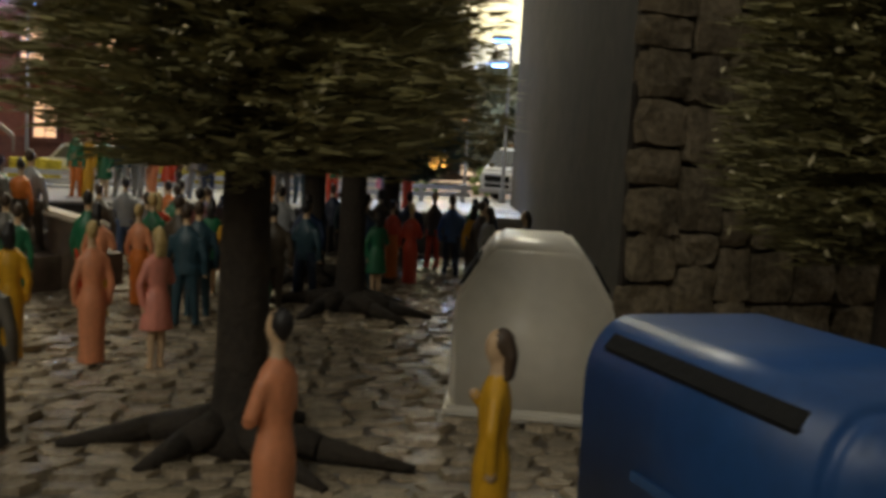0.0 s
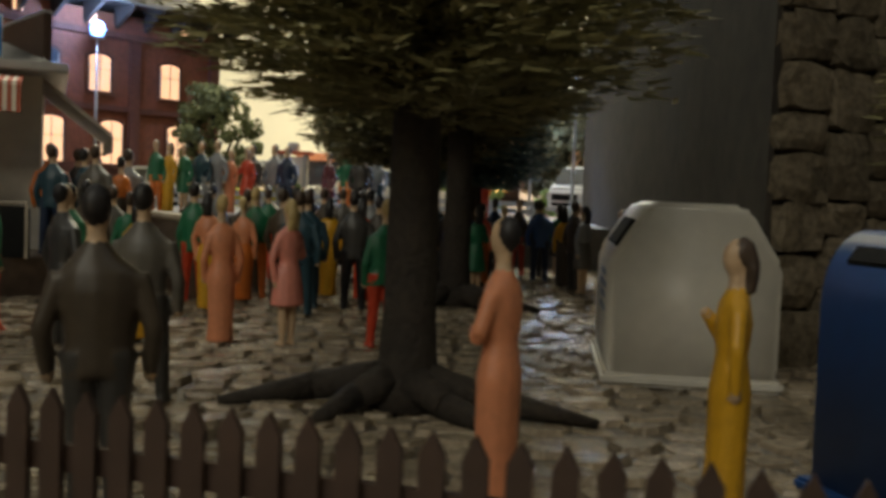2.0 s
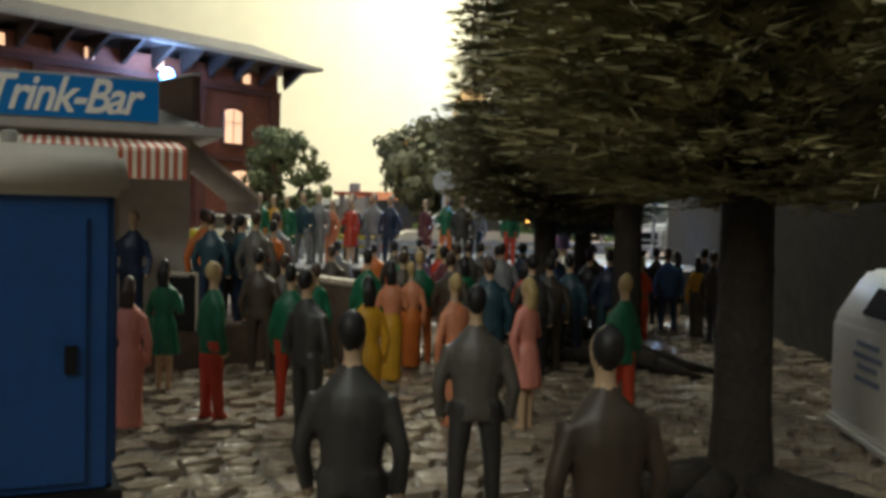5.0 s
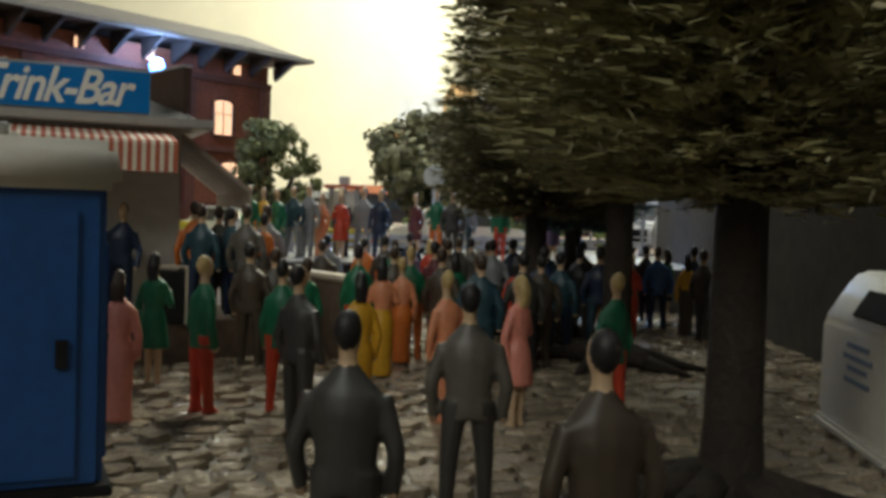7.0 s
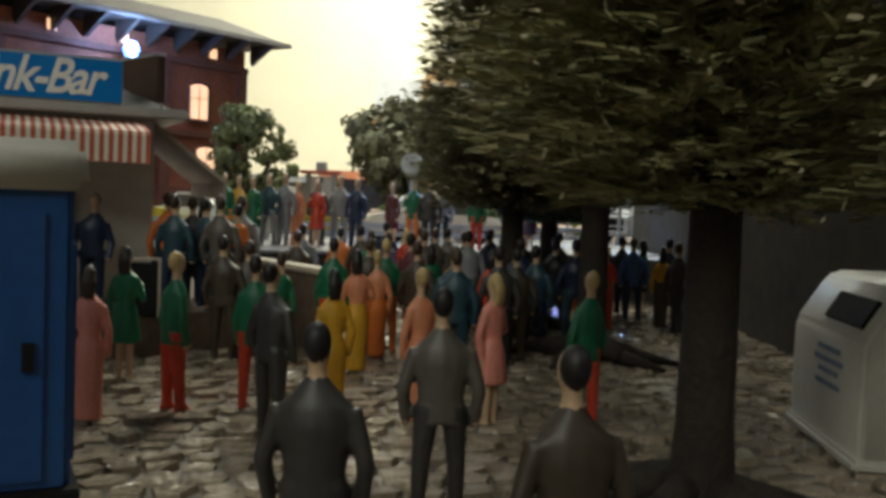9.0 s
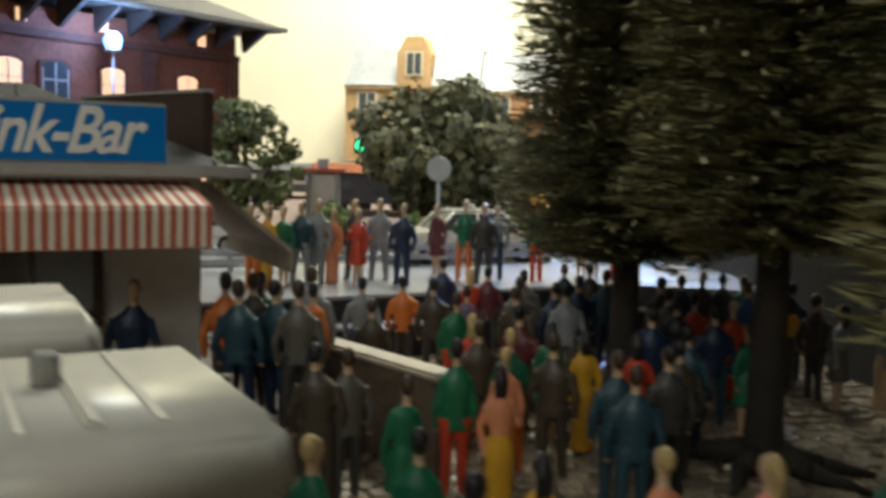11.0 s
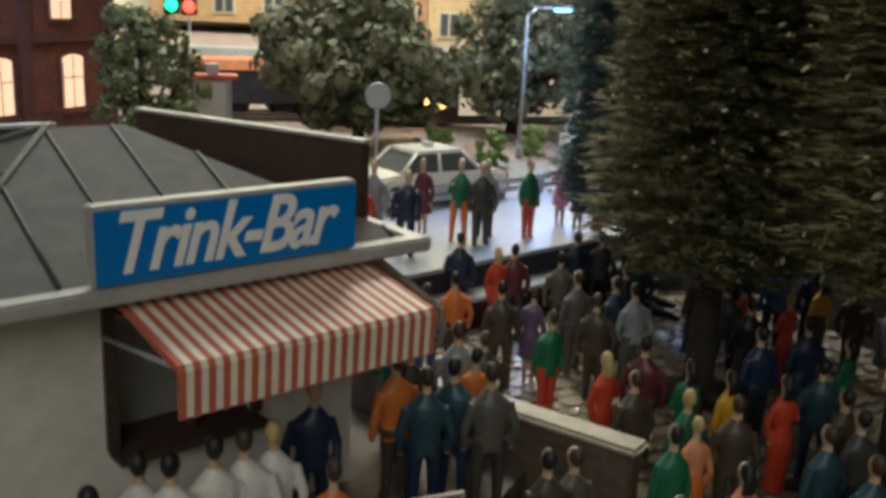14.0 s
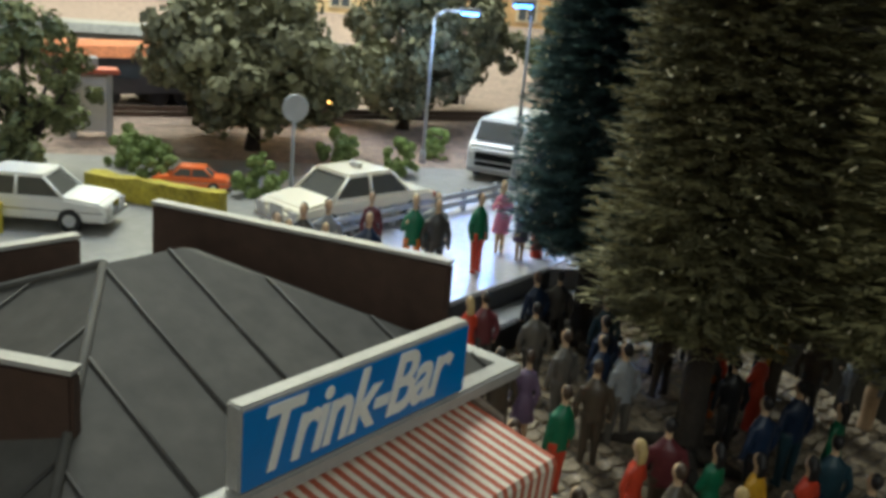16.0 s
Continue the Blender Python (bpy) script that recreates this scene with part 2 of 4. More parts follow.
part("step_front", boxes((-12, 6.5, -0.86, -0.804, 0.0, 0.66)), M["black_edge"], PL, "black step front")

# ---- bridge abutment: concrete flank and a stone face ----
WALL = thing("wall_east", "dark grey concrete abutment with a rough stone face", "wall", kind="structure")
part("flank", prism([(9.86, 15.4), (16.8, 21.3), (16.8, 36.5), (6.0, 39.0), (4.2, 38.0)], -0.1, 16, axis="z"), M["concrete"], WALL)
FACE = Matrix.Translation((9.82, 15.09, 0)) @ Matrix.Rotation(radians(40), 4, "Z") @ Matrix.Translation((-10.5, -12.1, 0))
bm = boxes((10.55, 19.4, 12.2, 12.3, -0.1, 16))
bmesh.ops.transform(bm, matrix=FACE, verts=bm.verts)
part("bed", bm, M["joint"], WALL, "dark recessed joints")
rng = random.Random(5)
x = 10.5
while x < 18.6:
    w = rng.uniform(0.62, 0.95)
    z = rng.uniform(-0.4, 0.0)
    while z < 8.5:
        h = rng.uniform(0.45, 1.0)
        bm = bmesh.new()
        dx = rng.uniform(-0.05, 0.05)
        box(bm, x + 0.025 + dx, x + w - 0.04 + dx, 11.9, 12.25, max(z, 0.0) + 0.025, z + h - 0.03)
        bmesh.ops.subdivide_edges(bm, edges=list(bm.edges), cuts=1, use_grid_fill=True)
        for v in bm.verts:
            cx, cz = (v.co.x - x - w / 2) / w, (v.co.z - z - h / 2) / h
            if v.co.y < 12:
                edge = max(abs(cx), abs(cz)) * 2
                v.co.y += 0.07 * edge ** 3 + rng.uniform(-0.07, 0.07)
            v.co.x += rng.uniform(-0.05, 0.05) - cx * abs(cz) * w * 0.16
            v.co.z += rng.uniform(-0.05, 0.05) - cz * abs(cx) * h * 0.16
        bmesh.ops.subdivide_edges(bm, edges=list(bm.edges), cuts=1, use_grid_fill=True, smooth=0.25)
        for v in bm.verts:
            v.co.y += noise.noise(v.co * 4.0) * 0.06
        bmesh.ops.transform(bm, matrix=FACE, verts=bm.verts)
        part("stone", bm, M["stone"], WALL)
        z += h
    x += w


# ---- figurines: one plain mesh each ----
SKIN = mat("figure_skin", (0.52, 0.36, 0.22), 0.5, var=0.1, bump=0)
HAIR = {"k": mat("figure_black_hair", (0.012, 0.01, 0.01), 0.5, bump=0), "b": mat("figure_brown_hair", (0.05, 0.03, 0.018), 0.5, bump=0),
        "y": mat("figure_blond_hair", (0.45, 0.33, 0.14), 0.5, bump=0)}
CLOTH = {}
for key, c in {"navy": (0.012, 0.025, 0.06), "teal": (0.02, 0.055, 0.075), "grey": (0.10, 0.09, 0.075), "dgrey": (0.045, 0.042, 0.038),
               "lgrey": (0.24, 0.25, 0.26), "brown": (0.06, 0.045, 0.03), "black": (0.012, 0.012, 0.014), "white": (0.66, 0.63, 0.58),
               "green": (0.012, 0.13, 0.06), "red": (0.50, 0.05, 0.02), "orange": (0.62, 0.17, 0.03), "peach": (0.62, 0.24, 0.12),
               "pink": (0.66, 0.24, 0.18), "yellow": (0.60, 0.32, 0.02), "maroon": (0.10, 0.02, 0.025), "purple": (0.12, 0.08, 0.14),
               "jeans": (0.06, 0.10, 0.20), "blue": (0.03, 0.09, 0.25), "rose": (0.65, 0.22, 0.32), "skin": (0.52, 0.36, 0.22)}.items():
    CLOTH[key] = mat("figure_" + key, c, 0.42, var=0.12, scale=200, bump=0)


def figure_mesh(kind, rng):
    """Materials: 0 skin, 1 hair, 2 top, 3 lower."""
    bm = bmesh.new()
    lean = rng.uniform(-0.05, 0.05)
    if kind == "dress":
        for s in (-1, 1):
            rings(bm, [(s * 0.10, 0.05, 0.0, 0.06, 0.13), (s * 0.09, 0, 0.07, 0.05, 0.06), (s * 0.09, 0, 0.35, 0.075, 0.08), (s * 0.08, 0, 0.75, 0.09, 0.1)], 8, 0)
        rings(bm, [(0, 0, 0.55, 0.30, 0.24), (0, 0, 0.72, 0.27, 0.22), (0, 0, 1.0, 0.22, 0.18), (0, 0, 1.16, 0.16, 0.13)], 12, 3)
        rings(bm, [(0, 0, 1.14, 0.165, 0.135), (0, 0, 1.35, 0.23, 0.16), (0, 0, 1.52, 0.24, 0.14), (lean, 0, 1.60, 0.09, 0.08)], 12, 2)
    elif kind == "gown":
        rings(bm, [(0, 0.03, 0.0, 0.22, 0.2), (0, 0, 0.3, 0.21, 0.17), (0, 0, 0.85, 0.235, 0.18), (0, 0, 1.12, 0.16, 0.13)], 12, 3)
        rings(bm, [(0, 0, 1.10, 0.165, 0.135), (0, 0, 1.35, 0.22, 0.16), (0, 0, 1.50, 0.22, 0.13), (lean, 0, 1.60, 0.09, 0.08)], 12, 2)
    else:
        st = rng.uniform(0.10, 0.17)
        sw = rng.uniform(-0.1, 0.1)
        for s in (-1, 1):
            rings(bm, [(s * st * 1.15, s * sw + 0.05, 0.0, 0.075, 0.16), (s * st * 1.1, s * sw + 0.02, 0.08, 0.07, 0.09),
                       (s * st, s * sw * 0.6, 0.5, 0.095, 0.10), (s * 0.115, 0, 0.98, 0.13, 0.15)], 8, 3)
        rings(bm, [(0, 0, 0.84, 0.235, 0.165), (0, 0, 1.05, 0.215, 0.16), (0, 0, 1.35, 0.255, 0.175), (0, 0, 1.47, 0.25, 0.15), (lean, 0, 1.56, 0.15, 0.11), (lean, 0, 1.63, 0.085, 0.08)], 12, 2)
    pose_kind = rng.choice("ddddcu" if kind != "suit" else "ddddddc")
    sh = 0.27 if kind == "suit" else 0.22
    for s in (-1, 1):
        a = (s * (sh - 0.03), 0, 1.45)
        if pose_kind == "d":
            e, h = (s * (sh + 0.08), -0.03, 1.12), (s * (sh + 0.05), 0.08, 0.82)
        elif pose_kind == "c":
            e, h = (s * (sh + 0.08), 0.06, 1.15), (s * 0.03, 0.22, 1.17)
        else:
            e, h = (s * (sh + 0.09), 0.02, 1.18), (s * (sh - 0.02), 0.20, 1.40) if s > 0 else (s * (sh + 0.02), 0.0, 0.84)
        stick(bm, a, e, 0.078, 0.068, 8, 2)
        stick(bm, e, h, 0.07, 0.055, 8, 2)
        r = bmesh.ops.create_icosphere(bm, subdivisions=1, radius=0.06, matrix=Matrix.Translation(h))
        for f in {f for v in r["verts"] for f in v.link_faces}:
            f.material_index, f.smooth = 0, True
    rings(bm, [(lean, 0, 1.56, 0.07, 0.07), (lean, 0, 1.72, 0.065, 0.07)], 8, 0)
    r = bmesh.ops.create_icosphere(bm, subdivisions=2, radius=1, matrix=Matrix.Translation((lean, 0.02, 1.83)) @ Matrix.Diagonal((0.092, 0.112, 0.150, 1)))
    for f in {f for v in r["verts"] for f in v.link_faces}:
        f.material_index, f.smooth = 0, True
    r = bmesh.ops.create_icosphere(bm, subdivisions=2, radius=1, matrix=Matrix.Translation((lean, -0.035, 1.865)) @ Matrix.Diagonal((0.104, 0.105, 0.135, 1)))
    for f in {f for v in r["verts"] for f in v.link_faces}:
        f.material_index, f.smooth = 1, True
    if kind in ("dress", "gown") and rng.random() < 0.6:
        rings(bm, [(lean, -0.11, 1.58, 0.11, 0.05), (lean, -0.12, 1.78, 0.12, 0.07), (lean, -0.05, 1.95, 0.08, 0.08)], 8, 1)
    return bm


FIG = {}
for kind in ("suit", "trousers", "dress", "gown"):
    for n in range(4):
        bm = figure_mesh(kind, random.Random(n * 7 + len(kind)))
        bmesh.ops.scale(bm, vec=(U, U, U), verts=bm.verts)
        rough = bpy.data.meshes.new("figurine")
        bm.to_mesh(rough)
        tree = BVHTree.FromBMesh(bm)
        bm.faces.ensure_lookup_table()
        tmp = new("figurine", rough)
        mod = tmp.modifiers.new("moulded", "REMESH")
        mod.mode, mod.voxel_size = "VOXEL", 0.024 * U
        me = bpy.data.meshes.new_from_object(tmp.evaluated_get(bpy.context.evaluated_depsgraph_get()))
        bpy.data.objects.remove(tmp)
        bm2 = bmesh.new()
        bm2.from_mesh(me)
        for _ in range(3):
            bmesh.ops.smooth_vert(bm2, verts=bm2.verts, factor=0.5, use_axis_x=True, use_axis_y=True, use_axis_z=True)
        for f in bm2.faces:
            hit = tree.find_nearest(f.calc_center_median())
            f.material_index, f.smooth = bm.faces[hit[2]].material_index, True
        bm2.to_mesh(me)
        bm2.free()
        bm.free()
        for m in (SKIN, HAIR["k"], CLOTH["grey"], CLOTH["grey"]):
            me.materials.append(m)
        FIG[kind, n] = me
WORD = {"navy": "navy blue", "teal": "dark teal", "dgrey": "dark grey", "lgrey": "pale grey", "jeans": "denim blue", "skin": "bare"}
COUNT = [0]


def people_figures(rows, z0, group, seed, size=1.08):
    rng = random.Random(seed)
    for row in rows:
        x, y, kind, top, low = row[:5]
        face = (row[5] or rng.uniform(-70, 70)) if len(row) > 5 else rng.uniform(-180, 180)
        hair = row[6] if len(row) > 6 else rng.choice("kkb" if kind in ("suit", "trousers") else "kby")
        COUNT[0] += 1
        ob = new("figurine", FIG[kind, COUNT[0] % 4])
        for slot, m in zip(ob.material_slots, (SKIN, HAIR[hair], CLOTH[top], CLOTH[low])):
            slot.link = "OBJECT"
            slot.material = m
        s = size * (1.0 if kind in ("suit", "trousers") else 0.94) * rng.uniform(0.97, 1.03)
        slim = 0.92 if kind == "suit" else 0.82
        ob.matrix_world = Matrix.Translation(cm((x, y, z0))) @ Matrix.Rotation(radians(face), 4, "Z") @ Matrix.Diagonal((s * slim, s * (slim + 0.06), s, 1))
        t, l = WORD.get(top, top), WORD.get(low, low)
        what = {"suit": f"miniature man in {t} jacket and {l} trousers", "trousers": f"miniature woman with {t} top and {l} trousers",
                "dress": f"miniature woman in short {t} and {l} dress", "gown": f"miniature woman in long {l} dress, {t} top"}[kind]
        tagged(ob, what, "figurine", group)


# on the cobbles, near the camera
people_figures([(3.45, 6.85, "suit", "dgrey", "dgrey", 10), (0.95, 11.8, "suit", "dgrey", "dgrey", -20), (3.69, 9.43, "suit", "grey", "dgrey", 15),
                (5.19, 6.63, "suit", "brown", "dgrey", 30), (7.59, 7.99, "gown", "peach", "peach", 75, "k"), (9.21, 8.52, "gown", "yellow", "yellow", 100, "b"),
                (-1.4, 11.5, "gown", "pink", "pink", 20, "b"), (-2.4, 13.9, "dress", "green", "green", 10, "k"), (-0.7, 12.35, "trousers", "green", "red", -30, "y"),
                (-1.9, 16.2, "suit", "brown", "brown", 10), (0.2, 12.9, "trousers", "green", "red", 10, "k"), (2.5, 13.15, "gown", "peach", "peach", 40, "y"),
                (3.45, 13.27, "dress", "pink", "pink", 60, "y"), (4.65, 13.75, "trousers", "green", "red", 40, "y"), (1.37, 12.85, "gown", "yellow", "yellow", 30, "k"),
                (0.45, 17.7, "gown", "peach", "orange", 10, "y"), (2.03, 17.1, "suit", "teal", "teal", 20), (2.75, 17.6, "suit", "dgrey", "black", 20),
                (-0.15, 16.9, "trousers", "green", "red", 15, "k")],
               0, "figurines on the square", 1)
# the crowd before the stage
people_figures([(-2.58, 24.09, "suit", "orange", "brown", 10), (-2.30, 27.1, "suit", "navy", "navy", 5), (-1.47, 26.38, "gown", "red", "red", 10), (-1.08, 26.48, "suit", "maroon", "dgrey", 8),
                (-0.13, 25.72, "suit", "grey", "dgrey", -6), (-1.03, 21.64, "trousers", "green", "red", 12, "b"), (-1.72, 23.20, "suit", "brown", "brown", 5), (-2.31, 20.52, "suit", "brown", "dgrey", 10),
                (0.04, 22.63, "suit", "brown", "brown", -15), (-0.08, 24.07, "suit", "grey", "grey", 20), (-0.39, 19.86, "gown", "red", "red", 25), (-0.14, 18.98, "suit", "brown", "brown", 20),
                (0.37, 20.30, "suit", "maroon", "brown", -20), (0.69, 23.95, "suit", "navy", "teal", 30), (0.96, 23.38, "suit", "lgrey", "grey", 12), (-1.10, 23.38, "dress", "purple", "purple", -10),
                (0.64, 27.9, "suit", "navy", "black", 15), (1.25, 28.0, "suit", "dgrey", "black", -12)], 0, "figurines in the crowd", 2)
people_figures([(0.92, 19.71, "dress", "green", "green", 14), (1.5, 19.4, "gown", "yellow", "yellow", 18), (0.46, 18.20, "trousers", "green", "orange", 10, "y"), (1.11, 18.02, "suit", "brown", "brown", -8),
                (2.33, 19.19, "gown", "red", "red", 10, "k"), (3.11, 19.65, "suit", "teal", "navy", -14), (2.93, 18.46, "suit", "brown", "brown", 16), (2.26, 16.25, "suit", "teal", "teal", 9),
                (0.57, 16.18, "gown", "peach", "yellow", 20, "k"), (-0.52, 15.40, "dress", "green", "green", 24), (3.55, 24.39, "gown", "red", "orange", -20), (4.23, 23.71, "gown", "red", "red", 11, "y"),
                (4.78, 25.77, "suit", "blue", "navy", 8), (5.66, 25.71, "suit", "navy", "navy", -9), (4.21, 21.05, "dress", "green", "green", 35), (-1.55, 16.43, "suit", "grey", "dgrey", 30),
                (1.15, 24.9, "suit", "navy", "navy", 17), (3.0, 23.9, "suit", "dgrey", "navy", -25), (1.71, 26.16, "suit", "teal", "navy", 5), (-3.20, 23.01, "suit", "lgrey", "jeans", 18)],
               0, "figurines in the crowd", 3)
# between the firs and the abutment
people_figures([(3.4, 26.5, "suit", "navy", "black", 12), (3.9, 27.2, "trousers", "brown", "red", 160), (4.4, 27.4, "suit", "dgrey", "black", -20), (4.9, 27.9, "dress", "green", "black", 40),
                (2.9, 25.4, "suit", "brown", "brown", 25), (5.5, 25.0, "gown", "yellow", "brown", 10), (5.9, 24.2, "suit", "brown", "dgrey", -35), (6.2, 23.4, "dress", "lgrey", "grey", 60),
                (7.05, 23.6, "gown", "lgrey", "skin", 95, "k"), (3.7, 21.6, "suit", "navy", "teal", 5), (2.6, 21.0, "suit", "navy", "black", 15), (3.1, 22.9, "suit", "black", "dgrey", -5)],
               0, "figurines in the crowd", 4)
# on the stage
people_figures([(-3.58, 28.1, "suit", "navy", "navy", 170), (-3.1, 30.3, "dress", "maroon", "maroon", 160), (-2.2, 29.5, "trousers", "green", "orange", 175, "y"),
                (-1.64, 29.35, "suit", "dgrey", "dgrey", 185), (-1.45, 30.3, "suit", "lgrey", "teal", 180), (-0.3, 30.2, "trousers", "green", "red", 200, "k"), (0.86, 31.9, "dress", "rose", "rose", 170, "y"),
                (1.24, 31.2, "dress", "purple", "purple", 190), (1.85, 31.5, "gown", "orange", "red", 170), (-4.4, 28.9, "suit", "lgrey", "lgrey", 175), (-4.6, 27.5, "dress", "red", "red", 180, "y"),
                (-5.0, 28.6, "suit", "dgrey", "dgrey", 160), (-5.4, 27.9, "gown", "peach", "peach", 185, "y"), (-6.05, 27.3, "suit", "teal", "lgrey", 170), (-5.7, 27.6, "suit", "lgrey", "lgrey", 180),
                (-6.95, 26.3, "trousers", "green", "orange", 190), (-6.65, 26.45, "gown", "yellow", "yellow", 180, "k"), (-6.3, 26.75, "dress", "green", "green", 175)],
               STREET + 0.02, "figurines on the stage", 5)

# ---- trees ----


def conifer(at, height, radius, start, needle, label, seed, turn=0):
    """A bottle-brush model fir: wire trunk, roots, and whorls of flat bristle sprays."""
    rng = random.Random(seed)
    t = thing("conifer_tree", label, "tree", at, turn, group="model firs")
    bm = bmesh.new()
    rings(bm, [(0, 0, 0, 0.42, 0.40), (0, 0, 0.25, 0.33, 0.31), (0, 0, 0.9, 0.28, 0.27), (0, 0, start + 0.5, 0.24, 0.24), (0, 0, height, 0.03, 0.03)], 12, 0)
    for k in range(6):
        a = k * 1.05 + rng.uniform(-0.3, 0.3)
        l = rng.uniform(1.2, 2.1)
        p = [Vector((math.cos(a) * 0.2, math.sin(a) * 0.2, 0.28)), Vector((math.cos(a + 0.1) * l * 0.5, math.sin(a + 0.1) * l * 0.5, 0.16)),
             Vector((math.cos(a + 0.25) * l, math.sin(a + 0.25) * l, 0.0))]
        stick(bm, p[0], p[1], 0.2, 0.15, 7)
        stick(bm, p[1], p[2], 0.15, 0.05, 7)
    part("trunk", bm, M["bark"], t)
    g = np.random.RandomState(seed)
    centre, out, length, flat = [], [], [], []
    z = start
    while z < height:
        f = (z - start) / (height - start)
        r = radius * (1 - f) ** 0.45 * min(1, 0.6 + (z - start) * 0.7) + 0.1
        n = int(30 * (r / radius) ** 0.5 + 8)
        a = 2 * np.pi * (np.arange(n) + g.rand(n)) / n
        L = r * g.uniform(0.78, 1.04, n)
        zz = z + g.uniform(-0.08, 0.08, n)
        droop = g.uniform(-0.10, 0.06, n) * L
        q = np.linspace(0.2, 1.0, 8)
        ca = np.stack([np.outer(np.cos(a) * L, q), np.outer(np.sin(a) * L, q), zz[:, None] + np.outer(droop, q)], -1)
        dirs = np.repeat(np.stack([np.cos(a), np.sin(a), 0 * a], -1)[:, None], 8, 1)
        for _ in range(7):
            centre.append((ca + g.uniform(-0.10, 0.10, ca.shape) * (1, 1, 0.6)).reshape(-1, 3))
            out.append(dirs.reshape(-1, 3))
        z += 0.15
    C, D = np.concatenate(centre), np.concatenate(out)
    n = len(C)
    side = np.stack([-D[:, 1], D[:, 0], 0 * D[:, 0]], -1)
    up = np.array([0, 0, 1.0])
    d = D * g.uniform(0.5, 1.0, (n, 1)) + side * g.uniform(-0.8, 0.8, (n, 1)) + up * g.uniform(-0.16, 0.22, (n, 1))
    d /= np.linalg.norm(d, axis=1, keepdims=True)
    l = g.uniform(0.12, 0.34, (n, 1))
    w = np.cross(d, up + g.uniform(-0.8, 0.8, (n, 3)))
    w *= l * g.uniform(0.06, 0.13, (n, 1)) / np.linalg.norm(w, axis=1, keepdims=True)
    V = np.stack([C - w, C + w, C + d * l], 1).reshape(-1, 3) * U
    me = bpy.data.meshes.new("crown")
    me.from_pydata(V.tolist(), [], np.arange(3 * n).reshape(-1, 3).tolist())
    me.materials.append(needle)
    crown = new("crown", me)
    crown.parent = t
    # pale flecks on the outer sprays
    pick = g.choice(np.flatnonzero(np.hypot(C[:, 0], C[:, 1]) > radius * 0.55), 900)
    P = C[pick] + d[pick] * l[pick]
    e = g.normal(0, 1, (900, 2, 3)) * 0.028
    V = np.stack([P + e[:, 0], P + e[:, 1], P - e[:, 0], P - e[:, 1]], 1).reshape(-1, 3) * U
    me = bpy.data.meshes.new("pale_flock")
    me.from_pydata(V.tolist(), [], np.arange(3600).reshape(-1, 4).tolist())
    me.materials.append(M["tips"])
    tips = new("pale_flock", me)
    tips.parent = t
    tagged(tips, "pale flecks on the branch tips", kind="stuff")
    return t


conifer((6.1, 10.5, 0), 19.0, 2.5, 3.1, M["needle"], "dark green bottle-brush model fir with bare trunk and roots", 1)
conifer((2.1, 22.6, 0), 20.0, 2.35, 2.9, M["needle"], "olive green bottle-brush model fir standing in the crowd", 2)
conifer((4.26, 19.2, 0), 20.0, 2.25, 3.5, M["needle"], "olive green bottle-brush model fir beside the abutment", 3)
conifer((2.2, 28.6, 0), 20.0, 2.1, 2.5, M["needle_blue"], "blue-green bottle-brush model fir close to the stage", 4)
conifer((13.1, 13.3, 0), 18.0, 2.1, 2.4, M["needle"], "brownish green bottle-brush model fir before the stone face", 5)


def leaf_tree(name, at, height, radius, start, leaf, label, seed, squash=1.0, cat="tree", blobs=60, trunk=0.25, leaf_size=1.0):
    rng = random.Random(seed)
    t = thing(name, label, cat, at)
    if start > 0:
        bm = bmesh.new()
        rings(bm, [(0, 0, 0, trunk * 1.3, trunk * 1.3), (0.03, 0, start * 0.5, trunk, trunk), (0, 0, start + 0.4, trunk * 0.8, trunk * 0.8), (0, 0, height * 0.8, 0.05, 0.05)], 9)
        for k in range(6):
            a = rng.uniform(0, 6.3)
            stick(bm, (0, 0, start + 0.1 * k), (math.cos(a) * radius * 0.7, math.sin(a) * radius * 0.7, start + (height - start) * rng.uniform(0.25, 0.8)), trunk * 0.5, 0.05)
        part("trunk", bm, M["bark"], t)
    vs, fs = [], []
    for b in range(blobs):
        h = rng.random()
        rr = radius * math.sin(math.pi * (0.12 + 0.82 * h)) ** 0.7 * squash
        a, q = rng.uniform(0, 6.3), rng.uniform(0.3, 1.12)
        c = Vector((math.cos(a) * rr * q, math.sin(a) * rr * q, start + (height - start) * h))
        br = radius * rng.uniform(0.12, 0.27)
        for _ in range(80):
            d = Vector((rng.gauss(0, 1), rng.gauss(0, 1), rng.gauss(0, 1))).normalized()
            p = c + d * br * rng.uniform(0.6, 1.1)
            s = radius * rng.uniform(0.035, 0.085) * leaf_size
            u = d.orthogonal().normalized()
            w = d.cross(u)
            ang = rng.uniform(0, 6.3)
            u, w = u * math.cos(ang) + w * math.sin(ang), w * math.cos(ang) - u * math.sin(ang)
            tilt = d * rng.uniform(-0.7, 0.7)
            i = len(vs)
            vs += [p - u * s, p - w * s * 0.8 + tilt * s, p + u * s, p + w * s * 0.8 + d * s * 0.4]
            fs.append((i, i + 1, i + 2, i + 3))
    me = bpy.data.meshes.new("crown")
    me.from_pydata([v * U for v in vs], [], fs)
    me.materials.append(leaf)
    crown = new("crown", me)
    crown.parent = t
    return t

# ---- the kiosk on its terrace ----
KX, KY, KA = -6.96, 14.95, 38


def kiosk_place(s, d, z=0.0):
    a = radians(KA)
    return (KX + s * math.cos(a) - d * math.sin(a), KY + s * math.sin(a) + d * math.cos(a), z)


